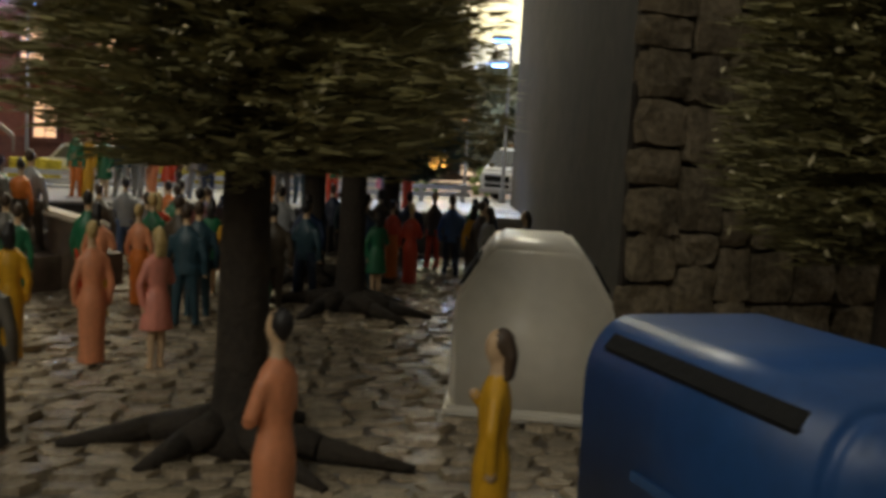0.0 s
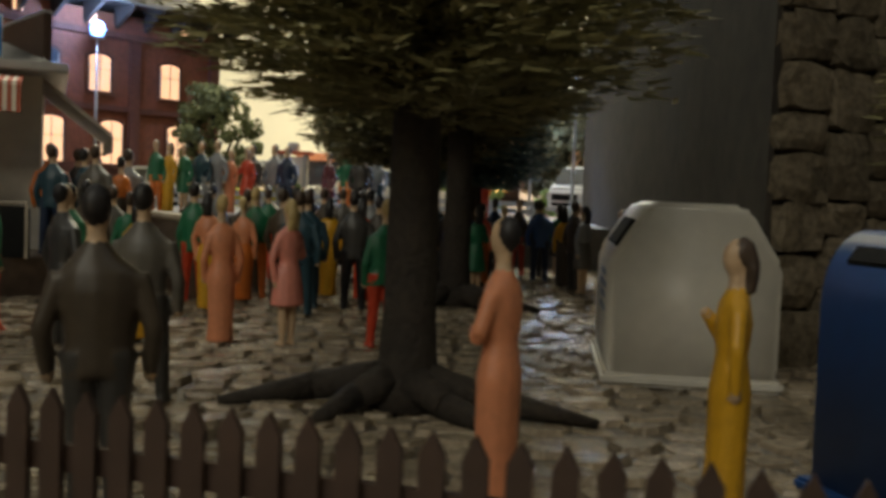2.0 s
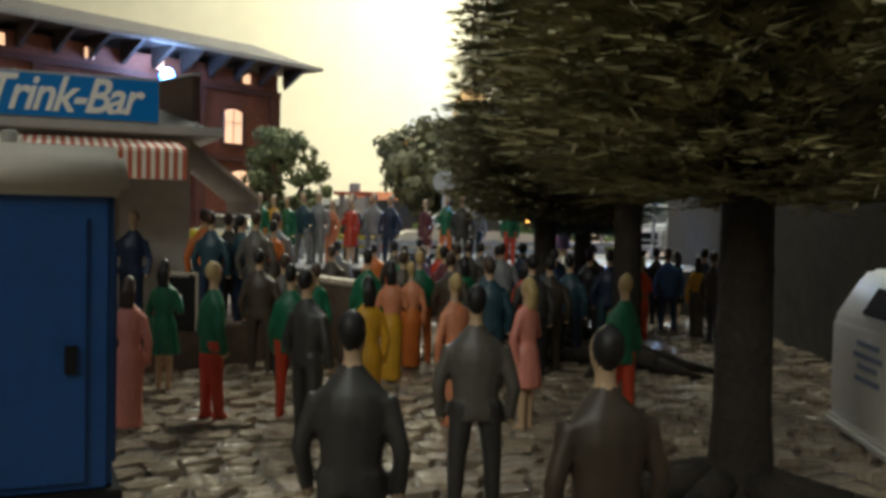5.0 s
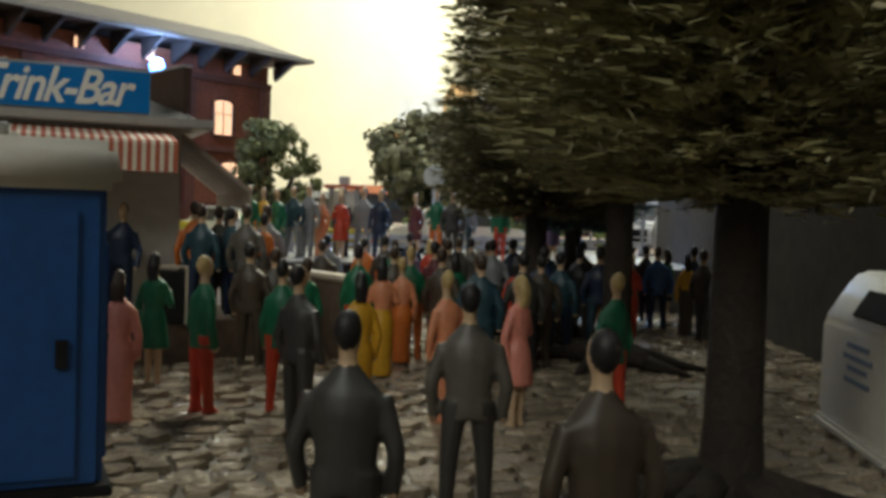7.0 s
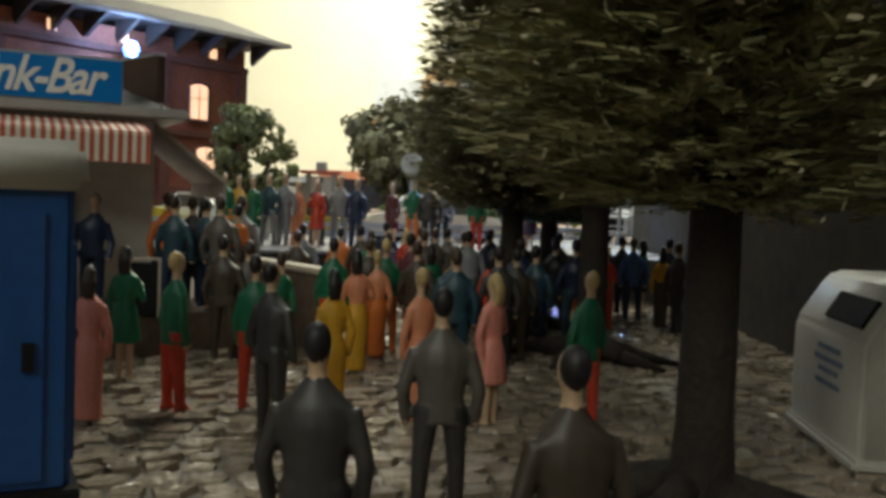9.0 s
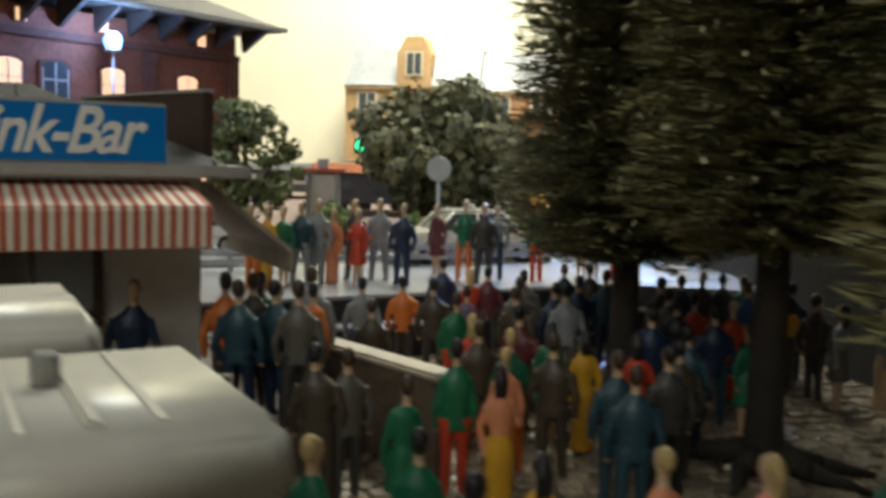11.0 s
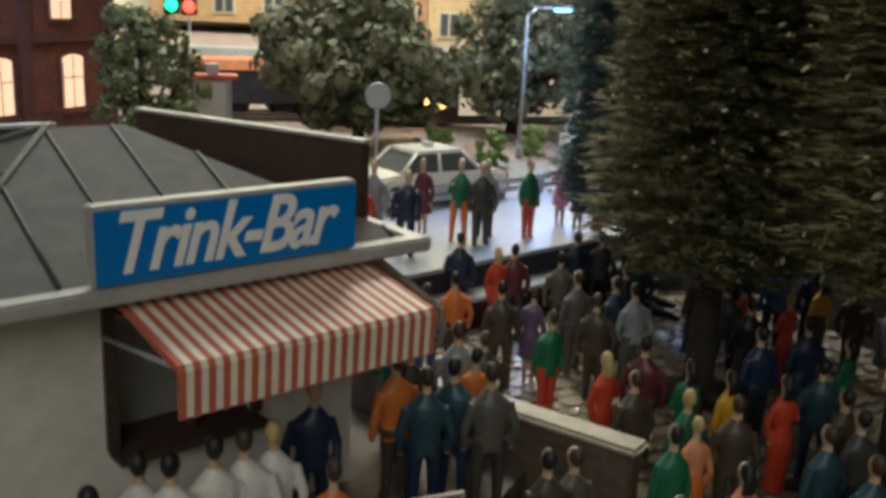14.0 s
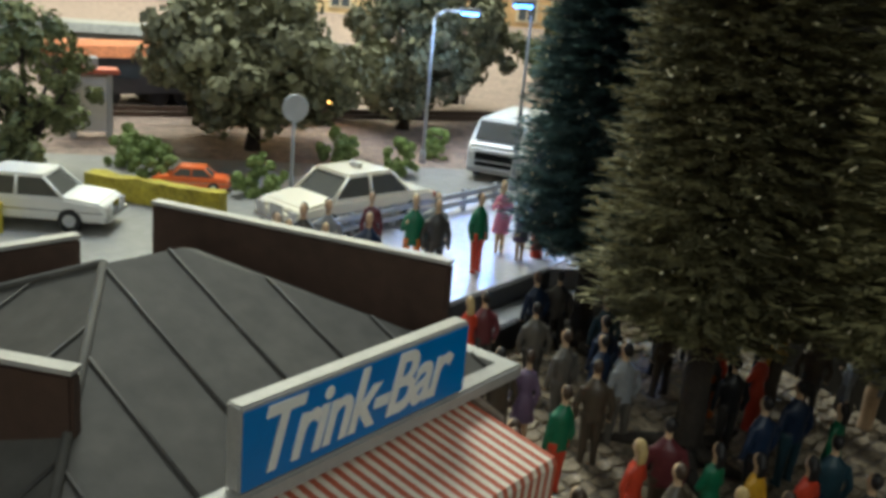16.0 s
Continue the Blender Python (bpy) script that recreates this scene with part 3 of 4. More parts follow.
TER = 0.68
T = thing("terrace", "low brown stone terrace under the kiosk", "terrace", kind="structure")
part("terrace_block", prism([(-6.4, 10.1), (-4.3, 13.9), (-1.15, 19.7), (-3.2, 21.4), (-10.5, 25.0), (-14.5, 19.0)], -0.05, TER, axis="z"), M["brown_wall"], T)
GW = thing("garden_wall", "brown stone garden wall with a pale worn coping", "garden wall", (-0.35, 17.55, 0), 142)
part("wall_body", boxes((0.08, 5.2, -0.17, 0.17, -0.05, 1.42), bevel=0.03), M["brown_wall"], GW)
part("coping", boxes((0.0, 5.3, -0.24, 0.24, 1.424, 1.55), bevel=0.05), M["coping"], GW, "pale worn coping")

K = thing("kiosk", "drinks kiosk with striped awning, hipped grey roof and blue sign", "kiosk", (KX, KY, 0), KA)
for spec in ((-1.6, 0.5, 0.9, 1.05, TER, 4.25), (2.35, 3.9, 0.9, 1.05, TER, 4.25), (0.5, 2.35, 0.9, 1.05, TER, 2.05), (0.5, 2.35, 0.9, 1.05, 3.75, 4.25),
             (3.75, 3.9, 1.05, 5.6, TER, 4.25), (-1.6, -1.45, 1.05, 5.6, TER, 4.25), (-1.45, 3.75, 5.45, 5.6, TER, 4.25)):
    part("wall", boxes(spec), M["plaster"], K, "pale plastered wall")
part("counter", boxes((0.45, 2.4, 0.55, 1.5, 2.055, 2.15), bevel=0.02), M["board"], K, "brown counter board")
part("hatch_frame", boxes((0.42, 0.56, 0.82, 0.895, 2.16, 3.8), (2.3, 2.44, 0.82, 0.895, 2.16, 3.8), (1.4, 1.52, 0.83, 0.89, 2.16, 3.74), (0.42, 2.44, 0.82, 0.895, 3.805, 3.95)), M["board"], K, "dark hatch frame")
part("back_wall", boxes((-1.4, 3.7, 2.6, 2.7, TER, 4.2)), M["plaster"], K, "pale interior wall")
part("fascia", boxes((-1.95, 4.4, -0.12, 5.8, 4.255, 4.44), bevel=0.03), M["gutter"], K, "grey gutter edge")


def hip_roof(s0, s1, d0, d1, z0, z1, r0, r1):
    bm = bmesh.new()
    v = [bm.verts.new(p) for p in ((s0, d0, z0), (s1, d0, z0), (s1, d1, z0), (s0, d1, z0), (r0, (d0 + d1) / 2, z1), (r1, (d0 + d1) / 2, z1))]
    for f in ((0, 1, 5, 4), (1, 2, 5), (2, 3, 4, 5), (3, 0, 4), (3, 2, 1, 0)):
        bm.faces.new([v[k] for k in f])
    return bm


part("roof", hip_roof(-1.7, 4.15, 0.12, 5.6, 4.445, 5.66, 0.6, 1.6), M["roof_felt"], K)
for k in range(7):
    s = -1.1 + k * 0.84
    top = min(1.0, max(0.0, (s + 1.7) / 2.3), max(0.0, (4.15 - s) / 2.55))
    if top > 0.08:
        bm = stick(bmesh.new(), (s, 0.12, 4.46), (s, 0.12 + 2.74 * top, 4.46 + 1.215 * top), 0.022, 0.022, 4)
        part("roof_seam", bm, M["seam"], K)
for k in range(4):
    d = 0.9 + k * 1.25
    top = min(1.0, d / 2.74 - 0.04, (5.6 - d) / 2.74)
    part("roof_seam", stick(bmesh.new(), (-1.7, d, 4.46), (-1.7 + 2.3 * top, d, 4.46 + 1.215 * top), 0.02, 0.02, 4), M["seam"], K)
part("hip_ridge", stick(stick(bmesh.new(), (-1.7, 0.12, 4.46), (0.6, 2.86, 5.67), 0.05, 0.05, 6), (0.6, 2.86, 5.67), (-1.7, 5.6, 4.46), 0.05, 0.05, 6), M["roof_felt"], K)

# the sign, its lettering, and the plain backs of the other boards
sign = part("sign_box", boxes((0, 3.19, -0.1, 0.1, 4.46, 5.3), bevel=0.02), M["gutter"], K, "pale sign casing")
part("sign_face", boxes((0.02, 3.17, -0.118, -0.103, 4.48, 5.25)), M["sign_blue"], sign, "bright blue sign face")
cu = bpy.data.curves.new("lettering", "FONT")
cu.body, cu.size, cu.shear, cu.offset, cu.extrude, cu.align_x, cu.space_character = "Trink-Bar", 0.90 * U, 0.35, 0.016 * U, 0.008 * U, "CENTER", 0.92
tmp = new("lettering", cu)
me = bpy.data.meshes.new_from_object(tmp.evaluated_get(bpy.context.evaluated_depsgraph_get()))
bpy.data.objects.remove(tmp)
me.materials.clear()
me.materials.append(M["lettering"])
word = new("lettering", me)
wide = (max(v.co.x for v in me.vertices) - min(v.co.x for v in me.vertices)) / U
word.parent = sign
word.matrix_local = Matrix.Translation(cm((1.46, -0.125, 4.60))) @ Matrix.Rotation(radians(90), 4, "X") @ Matrix.Diagonal((2.66 / wide, 1.0, 1, 1))
tagged(word, "white script lettering")


def roof_board(a, b, z0, z1):
    a, b = Vector((*a, 0)), Vector((*b, 0))
    l = (b - a).length
    ob = thing("sign_board", "dark brown back of a rooftop sign board", "sign board", (a.x, a.y, 0), math.degrees(math.atan2(b.y - a.y, b.x - a.x)), group="rooftop boards")
    part("board", boxes((0, l, -0.08, 0.08, z0, z1), bevel=0.03), M["board"], ob)
    part("board_rim", boxes((0, l, -0.085, 0.085, z1 + 0.003, z1 + 0.05)), M["gutter"], ob, "thin pale upper rim")


roof_board((-7.87, 20.5), (-4.3, 18.05), 4.47, 5.55)
roof_board((-11.2, 16.7), (-8.25, 15.3), 4.45, 5.45)
roof_board((-11.6, 17.2), (-8.7, 19.2), 4.45, 5.45)

# awning in red and cream stripes
AW = thing("awning", "red and cream striped awning with a hanging fringe", "awning", kiosk_place(0, 0, 0), KA)
n = 41
for k in range(n):
    s0, s1 = 0.35 + 3.22 * k / n, 0.35 + 3.22 * (k + 1) / n
    m = M["red_stripe"] if k % 2 == 0 else M["cream_stripe"]
    part("stripe", prism([(0.35, 4.2), (-1.18, 3.93), (-1.22, 3.86), (-1.2, 3.36 + 0.015 * (k % 2)), (-1.17, 3.36), (-1.17, 3.84), (0.35, 4.15)], s0, s1 - 0.002, axis="x"), m, AW)
bm = stick(bmesh.new(), (0.4, -1.1, 3.86), (0.4, 0.8, 3.6), 0.03, 0.03)
part("arm", bm, M["steel"], AW)
part("arm", stick(bmesh.new(), (3.5, -1.1, 3.86), (3.5, 0.8, 3.6), 0.03, 0.03), M["steel"], AW)

CP = thing("side_canopy", "plain grey-brown sloping canopy at the kiosk side", "canopy", kiosk_place(3.92, 0, 0), KA)
part("sheet", prism([(0.0, 4.2), (1.35, 3.15), (1.35, 3.05), (0.0, 4.1)], 0.6, 4.6), mat("canopy_cloth", (0.36, 0.30, 0.25), 0.8), CP)
part("valance", boxes((1.34, 1.38, 0.6, 4.6, 2.75, 3.1)), mat("canopy_edge", (0.32, 0.27, 0.22), 0.8), CP)

ab = thing("menu_board", "small dark A-frame menu board on the terrace", "menu board", (-3.3, 15.8, TER), 20)
part("panel", boxes((-0.3, 0.3, -0.02, 0.02, 0, 0.95), bevel=0.01), M["dark_plastic"], ab)
part("rim", boxes((-0.34, -0.3, -0.03, 0.03, 0, 1.0), (0.3, 0.34, -0.03, 0.03, 0, 1.0), (-0.34, 0.34, -0.03, 0.03, 1.0, 1.04)), M["coping"], ab, "pale wooden rim")
part("leg", boxes((-0.3, 0.3, 0.2, 0.24, 0, 0.9)), M["dark_plastic"], ab)

people_figures([(-6.75, 13.95, "suit", "white", "navy", 0), (-6.5, 14.75, "suit", "white", "jeans", 15), (-6.1, 14.6, "suit", "white", "navy", -10), (-5.75, 14.95, "suit", "white", "jeans", 25),
                (-5.45, 15.2, "suit", "white", "jeans", 5, "b"), (-5.2, 15.5, "suit", "white", "jeans", 10, "y"), (-4.87, 16.7, "suit", "navy", "navy", 200), (-4.5, 14.75, "dress", "orange", "red", 20, "b"),
                (-3.8, 17.6, "suit", "orange", "brown", 30), (-3.42, 17.15, "suit", "teal", "navy", 4), (-3.0, 17.6, "suit", "teal", "navy", -20), (-2.55, 17.3, "suit", "grey", "dgrey", 8),
                (-3.6, 18.2, "suit", "dgrey", "dgrey", 15), (-2.9, 18.9, "suit", "lgrey", "grey", 5), (-3.9, 19.2, "dress", "green", "green", -10), (-2.7, 18.3, "dress", "orange", "brown", 12)],
               TER, "figurines at the kiosk", 6)


# ---- portable toilets ----
def toilet(at, turn, label, size=1.0, dome=1.0):
    t = thing("portable_toilet", label, "portable toilet", at, turn, group="portable toilets")
    part("cabin", boxes((-0.78, 0.78, -0.78, 0.78, 0.08, 2.85), bevel=0.06), M["blue_plastic"], t)
    part("base", boxes((-0.86, 0.86, -0.86, 0.86, 0.0, 0.12), bevel=0.02), M["dark_plastic"], t)
    door = part("door", boxes((-0.55, 0.55, -0.83, -0.785, 0.2, 2.6), bevel=0.015), M["blue_plastic"], t)
    part("handle", boxes((0.36, 0.46, -0.88, -0.835, 1.2, 1.45)), M["dark_plastic"], door, "black handle")
    for x in (-0.45, 0.0, 0.45):
        part("rib", boxes((-0.83, -0.785, x - 0.08, x + 0.08, 0.3, 2.3), bevel=0.01), M["blue_plastic"], t)
        part("rib", boxes((0.785, 0.83, x - 0.08, x + 0.08, 0.3, 2.3), bevel=0.01), M["blue_plastic"], t)
    part("vent", boxes((0.785, 0.81, -0.4, 0.4, 2.42, 2.6)), M["dark_plastic"], t, "black vent slot")
    bm = boxes((-0.90, 0.90, -0.95, 0.95, 2.78, 3.2), bevel=0.09)
    for v in bm.verts:
        if v.co.z > 3.0:
            v.co.x *= 0.95
            v.co.z += (0.1 - 0.1 * abs(v.co.x)) * dome
    for f in bm.faces:
        f.smooth = True
    roof = part("roof", bm, M["white_plastic"], t, "white moulded roof")
    part("vent_pipe", rings(bmesh.new(), [(-0.1, 0.1, 3.2, 0.075, 0.075), (-0.1, 0.1, 3.38, 0.075, 0.075), (-0.1, 0.1, 3.4, 0.05, 0.05)], 12), mat("grey_vent", (0.3, 0.29, 0.26), 0.6), roof, "grey vent pipe")
    for k in range(5 if dome > 0.5 else 0):
        part("roof_ridge", boxes((-0.6 + k * 0.3 - 0.04, -0.6 + k * 0.3 + 0.04, -0.8, 0.8, 3.2, 3.262 - 0.025 * abs(k - 2)), bevel=0.02), M["white_plastic"], roof)
    t.scale = (size, size, size)


toilet((-3.0, 10.7, 0), 38, "blue portable toilet cabin with flat white roof beside the terrace", 1.075, 0.2)
toilet((-0.85, 8.8, 0), 40, "blue portable toilet cabin with ridged white roof on the cobbles", 1.05)


# ---- recycling containers ----
def container(at, turn, body, label, slot, scale=1.0, print_mat=None):
    t = thing("recycling_container", label, "recycling container", at, turn)
    w, h, l = 1.0, 2.2, 1.35
    prof = [(-w, 0.22), (-w * 0.99, 1.5), (-w * 0.62, 2.1), (-w * 0.5, h), (w * 0.5, h), (w * 0.62, 2.1), (w * 0.99, 1.5), (w, 0.22), (w * 0.93, 0.06), (-w * 0.93, 0.06)]
    bm = prism([(a * scale, b * scale) for a, b in prof], -l * scale, l * scale)
    bmesh.ops.bevel(bm, geom=list(bm.edges), offset=0.07, segments=3, affect="EDGES")
    for f in bm.faces:
        f.smooth = True
    b = part("body", bm, body, t)
    part("skirt", boxes((-1.06 * scale, 1.06 * scale, -1.41 * scale, 1.41 * scale, 0.0, 0.16 * scale), bevel=0.05), body, t)
    ang = math.degrees(math.atan2(0.6, 0.37))
    for s in (-1, 1):
        m = Matrix.Translation((s * 0.82 * scale, -0.1 if scale == 1 else 0, 1.81 * scale)) @ Matrix.Rotation(radians(-s * (180 - ang)), 4, "Y")
        bm = box(bmesh.new(), -0.12 * slot, 0.12 * slot, -0.95 * scale, 0.35 * scale, -0.03, 0.03)
        if scale != 1:
            bm = box(bmesh.new(), -0.09, 0.09, -1.0, 1.0, -0.03, 0.03)
        bmesh.ops.transform(bm, matrix=m, verts=bm.verts)
        part("slot", bm, M["dark_plastic"], b, "dark filling slot")
    if print_mat:
        for k, (a, c) in enumerate(((0.5, 1.25), (0.62, 1.1), (0.45, 0.96), (0.55, 0.8))):
            part("print_bar", boxes((-1.012, -0.998, -a - 0.1, a - 0.3, c, c + 0.07)), print_mat, b, "faded blue print")
    return t


container((8.66, 14.1, 0), 9.5, M["white_plastic"], "white plastic recycling container with chamfered top and dark slots", 1.6, 1.0, M["label_blue"])


def paper_container(at, turn):
    t = thing("paper_container", "blue plastic paper container with a long black slot", "paper container", at, turn)
    pts = [(-1.0, 0.05), (-1.02, 1.35)] + [(-0.62 - 0.4 * math.cos(q * math.pi / 16), 1.5 + 0.55 * math.sin(q * math.pi / 16)) for q in range(0, 9)]
    pts += [(-x, z) for x, z in reversed(pts)]
    bm = prism(pts, -1.45, 1.45)
    bmesh.ops.bevel(bm, geom=[e for e in bm.edges if abs(e.verts[0].co.y - e.verts[1].co.y) < 0.01], offset=0.12, segments=3, affect="EDGES")
    for f in bm.faces:
        f.smooth = True
    b = part("body", bm, M["blue_plastic"], t)
    bm = boxes((-1.16, 1.16, -0.09, 0.09, -0.05, 0.03), bevel=0.02)
    bmesh.ops.transform(bm, matrix=Matrix.Translation((-0.90, 0.0, 1.86)) @ Matrix.Rotation(radians(-50), 4, "Y") @ Matrix.Rotation(radians(90), 4, "Z"), verts=bm.verts)
    part("slot", bm, M["dark_plastic"], b, "long black slot")
    part("base", boxes((-1.05, 1.05, -1.5, 1.5, 0, 0.1), bevel=0.03), M["blue_plastic"], t)
    for k, w in enumerate((0.7, 0.5, 0.6)):
        part("print_bar", boxes((-1.03, -1.012, -w, w - 0.2, 0.95 - k * 0.16, 1.03 - k * 0.16)), M["worn_print"], b, "faded pale print")


paper_container((11.43, 8.46, 0), 33)

# ---- brick station building ----
BLD = thing("brick_building", "red brick building with arched lit windows and deep dark eaves", "building", (-15.0, 44.0, 2.08), -112.4)
BZ = STREET - 0.3


def arch(w, h, y0, y1, x, z, k=8):
    pts = [(x - w / 2, z), (x + w / 2, z), (x + w / 2, z + h - 0.25)]
    pts += [(x + w / 2 * math.cos(math.pi * q / k), z + h - 0.25 + 0.25 * math.sin(math.pi * q / k)) for q in range(1, k)]
    pts += [(x - w / 2, z + h - 0.25)]
    return prism(pts, y0, y1)


part("wall", boxes((0, 34, -9, 0, -1.2, 10.4 - BZ)), M["brick"], BLD, "red brick wall")
part("plinth", boxes((-0.1, 34, 0.005, 0.2, -1.2, 1.0)), M["brick_dark"], BLD)
part("band", boxes((-0.1, 34, 0.005, 0.22, 4.95 - BZ, 5.25 - BZ), bevel=0.03), M["brick_dark"], BLD, "dark brick string course")
part("band", boxes((-0.1, 34, 0.005, 0.28, 9.0 - BZ, 9.35 - BZ), bevel=0.03), M["brick_dark"], BLD, "dark brick string course")
for x in (0.3, 5.9, 15.6, 24):
    part("pilaster", boxes((x - 0.35, x + 0.35, 0.005, 0.26, 0, 8.99 - BZ), bevel=0.03), M["brick_dark"], BLD, "dark brick pilaster")
roof = part("roof", prism([(1.9, 10.75 - BZ), (1.9, 10.95 - BZ), (-4.5, 13.0 - BZ), (-11, 10.95 - BZ), (-11, 10.75 - BZ)], -1.9, 36, axis="x"), M["slate"], BLD, "dark roof with deep eaves")
part("gutter", boxes((-1.9, 36, 1.9, 2.1, 10.72 - BZ, 10.98 - BZ), bevel=0.04), M["gutter"], BLD, "grey gutter")
for k in range(18):
    part("rafter", prism([(0.005, 9.9 - BZ), (0.12, 9.6 - BZ), (1.85, 10.6 - BZ), (1.85, 10.74 - BZ), (0.005, 10.74 - BZ)], -0.6 + k * 1.9, -0.4 + k * 1.9, axis="x"), M["slate"], BLD, "dark timber bracket")


def building_window(x, z, w, h, lit):
    win = part("window", arch(w + 0.28, h + 0.2, 0.005, 0.12, x, z - 0.06), M["brick_dark"], BLD, "arched brick surround")
    part("pane", arch(w, h, 0.1, 0.125, x, z), M["lit"] if lit else M["glass_dark"], win, "glowing orange pane" if lit else "dark pane")
    part("sill", boxes((x - w / 2 - 0.2, x + w / 2 + 0.2, 0.13, 0.3, z - 0.2, z - 0.07), bevel=0.02), M["brick_dark"], win)
    fm = M["frame_white"]
    part("frame", boxes((x - 0.035, x + 0.035, 0.13, 0.16, z, z + h - 0.06), (x - w / 2, x + w / 2, 0.13, 0.155, z + h * 0.58, z + h * 0.58 + 0.06),
                        (x - w / 2, x - w / 2 + 0.06, 0.13, 0.155, z, z + h - 0.3), (x + w / 2 - 0.06, x + w / 2, 0.13, 0.155, z, z + h - 0.3)), fm, win, "white glazing bars")


for x, lit in ((3.5, 1), (8.1, 1), (11.2, 0), (13.5, 1), (18.2, 1), (21.0, 0), (27, 1)):
    building_window(x, 6.0 - BZ, 1.35, 2.0, lit)
for x, lit in ((2.9, 1), (7.3, 1), (10.9, 1), (13.6, 1), (18.2, 1), (21, 1)):
    building_window(x, 1.9 - BZ, 1.4, 2.5, lit)
for x in (2.5, 8.6, 12.8, 17.5):
    w = part("attic_window", boxes((x - 0.35, x + 0.35, 0.005, 0.06, 9.55 - BZ, 10.25 - BZ)), M["brick_dark"], BLD)
    part("pane", boxes((x - 0.27, x + 0.27, 0.063, 0.09, 9.62 - BZ, 10.18 - BZ)), M["lit"], w, "glowing orange pane")


BLD.scale = (0.8, 0.8, 0.8)


# ---- street lamps, signals, signs ----
def street_lamp(at, height, arm, turn, label):
    t = thing("street_lamp", label, "street lamp", at, turn)
    part("base", rings(bmesh.new(), [(0, 0, 0, 0.14, 0.14), (0, 0, 0.5, 0.12, 0.12), (0, 0, 0.55, 0.07, 0.07)], 10), M["steel"], t)
    bm = stick(bmesh.new(), (0, 0, 0.5), (0, 0, height - 0.3), 0.075, 0.05, 8)
    if arm:
        stick(bm, (0, 0, height - 0.3), (0.35 * arm, 0, height), 0.05, 0.045, 8)
        stick(bm, (0.35 * arm, 0, height), (arm, 0, height + 0.05), 0.045, 0.04, 8)
    part("pole", bm, M["steel"], t)
    head = part("head", boxes((arm - 0.1, arm + 0.75, -0.16, 0.16, height + 0.02, height + 0.16), bevel=0.04), M["steel"], t) if arm else \
        part("head", rings(bmesh.new(), [(0, 0, height - 0.35, 0.06, 0.06), (0, 0, height - 0.3, 0.3, 0.3), (0, 0, height - 0.22, 0.3, 0.3)], 12), M["steel"], t)
    bulb = boxes((arm, arm + 0.68, -0.12, 0.12, height - 0.1, height + 0.015), bevel=0.03) if arm else \
        rings(bmesh.new(), [(0, 0, height - 0.218, 0.24, 0.24), (0, 0, height + 0.1, 0.34, 0.34), (0, 0, height + 0.38, 0.2, 0.2)], 14)
    part("lamp_glass", bulb, M["blue_led"], head, "glowing blue-white light")


street_lamp((-16.7, 36.8, STREET), 7.2, 0, 0, "tall steel lamp glowing blue-white beside the brick building")
street_lamp((1.13, 43.4, STREET), 5.9, 1.0, -10, "curved steel street lamp glowing blue-white above the gravel")
street_lamp((3.6, 39.4, STREET), 6.5, -0.7, 10, "curved steel street lamp glowing blue-white near the abutment")
street_lamp((6.5, 58, 1.5), 6.0, 1.0, -10, "curved steel street lamp glowing blue-white further back")

sg = thing("railway_signal", "pair of glowing railway signals, one green and one red", "railway signal", (-25.2, 103, 4.2), 0)
part("mast", boxes((-0.8, -0.66, -0.1, 0.1, -1.8, 2.0), (0.9, 1.04, -0.1, 0.1, -1.8, 1.9)), M["steel"], sg)
for x, m, z in ((-0.73, "green_light", 1.3), (0.97, "red_light", 1.2)):
    hd = part("lamp_head", boxes((x - 0.75, x + 0.75, -0.2, 0.2, z - 0.8, z + 0.8), bevel=0.05), M["dark_plastic"], sg)
    part("lens", rings(bmesh.new(), [(x, 0, 0, 0.62, 0.62), (x, 0, 0.15, 0.5, 0.5)], 14), M[m], hd, "glowing lens")
    hd.children[0].matrix_local = Matrix.Translation(cm((0, -0.205, z))) @ Matrix.Rotation(radians(90), 4, "X")
for x, y, z in ((9.5, 90, 5.8), (-5.5, 64, 4.2)):
    s2 = thing("signal_lamp", "small glowing red signal lamp on a post", "signal lamp", (x, y, z - 2), 0)
    part("post", boxes((-0.06, 0.06, -0.06, 0.06, 0, 2)), M["steel"], s2)
    part("lens", boxes((-0.25, 0.25, -0.12, 0.1, 1.7, 2.2), bevel=0.05), M["red_light"], s2, "red glowing lens")

rs = thing("road_sign", "round grey road sign on a steel pole, seen from behind", "road sign", (-4.5, 37.4, STREET), 12)
part("pole", stick(bmesh.new(), (0, 0, 0), (0, 0, 2.9), 0.06, 0.06, 8), M["steel"], rs)
disc = rings(bmesh.new(), [(0, 0, -0.03, 0.42, 0.42), (0, 0, 0.0, 0.44, 0.44), (0, 0, 0.03, 0.42, 0.42)], 24)
bmesh.ops.transform(disc, matrix=Matrix.Translation((0, -0.08, 2.9)) @ Matrix.Rotation(radians(90), 4, "X"), verts=disc.verts)
part("disc", disc, M["steel"], rs, "round grey sign plate")

gr = thing("guard_rail", "blue-grey double guard rail along the street", "guard rail", (-0.2, 28.9, STREET), 38)
for z in (0.22, 0.5):
    part("rail", boxes((-16, 7.6, 5.05, 5.13, z, z + 0.17), bevel=0.02), M["steel"], gr)
for k in range(14):
    part("post", boxes((-15.5 + k * 1.75, -15.35 + k * 1.75, 5.14, 5.26, 0, 0.7)), M["steel"], gr)


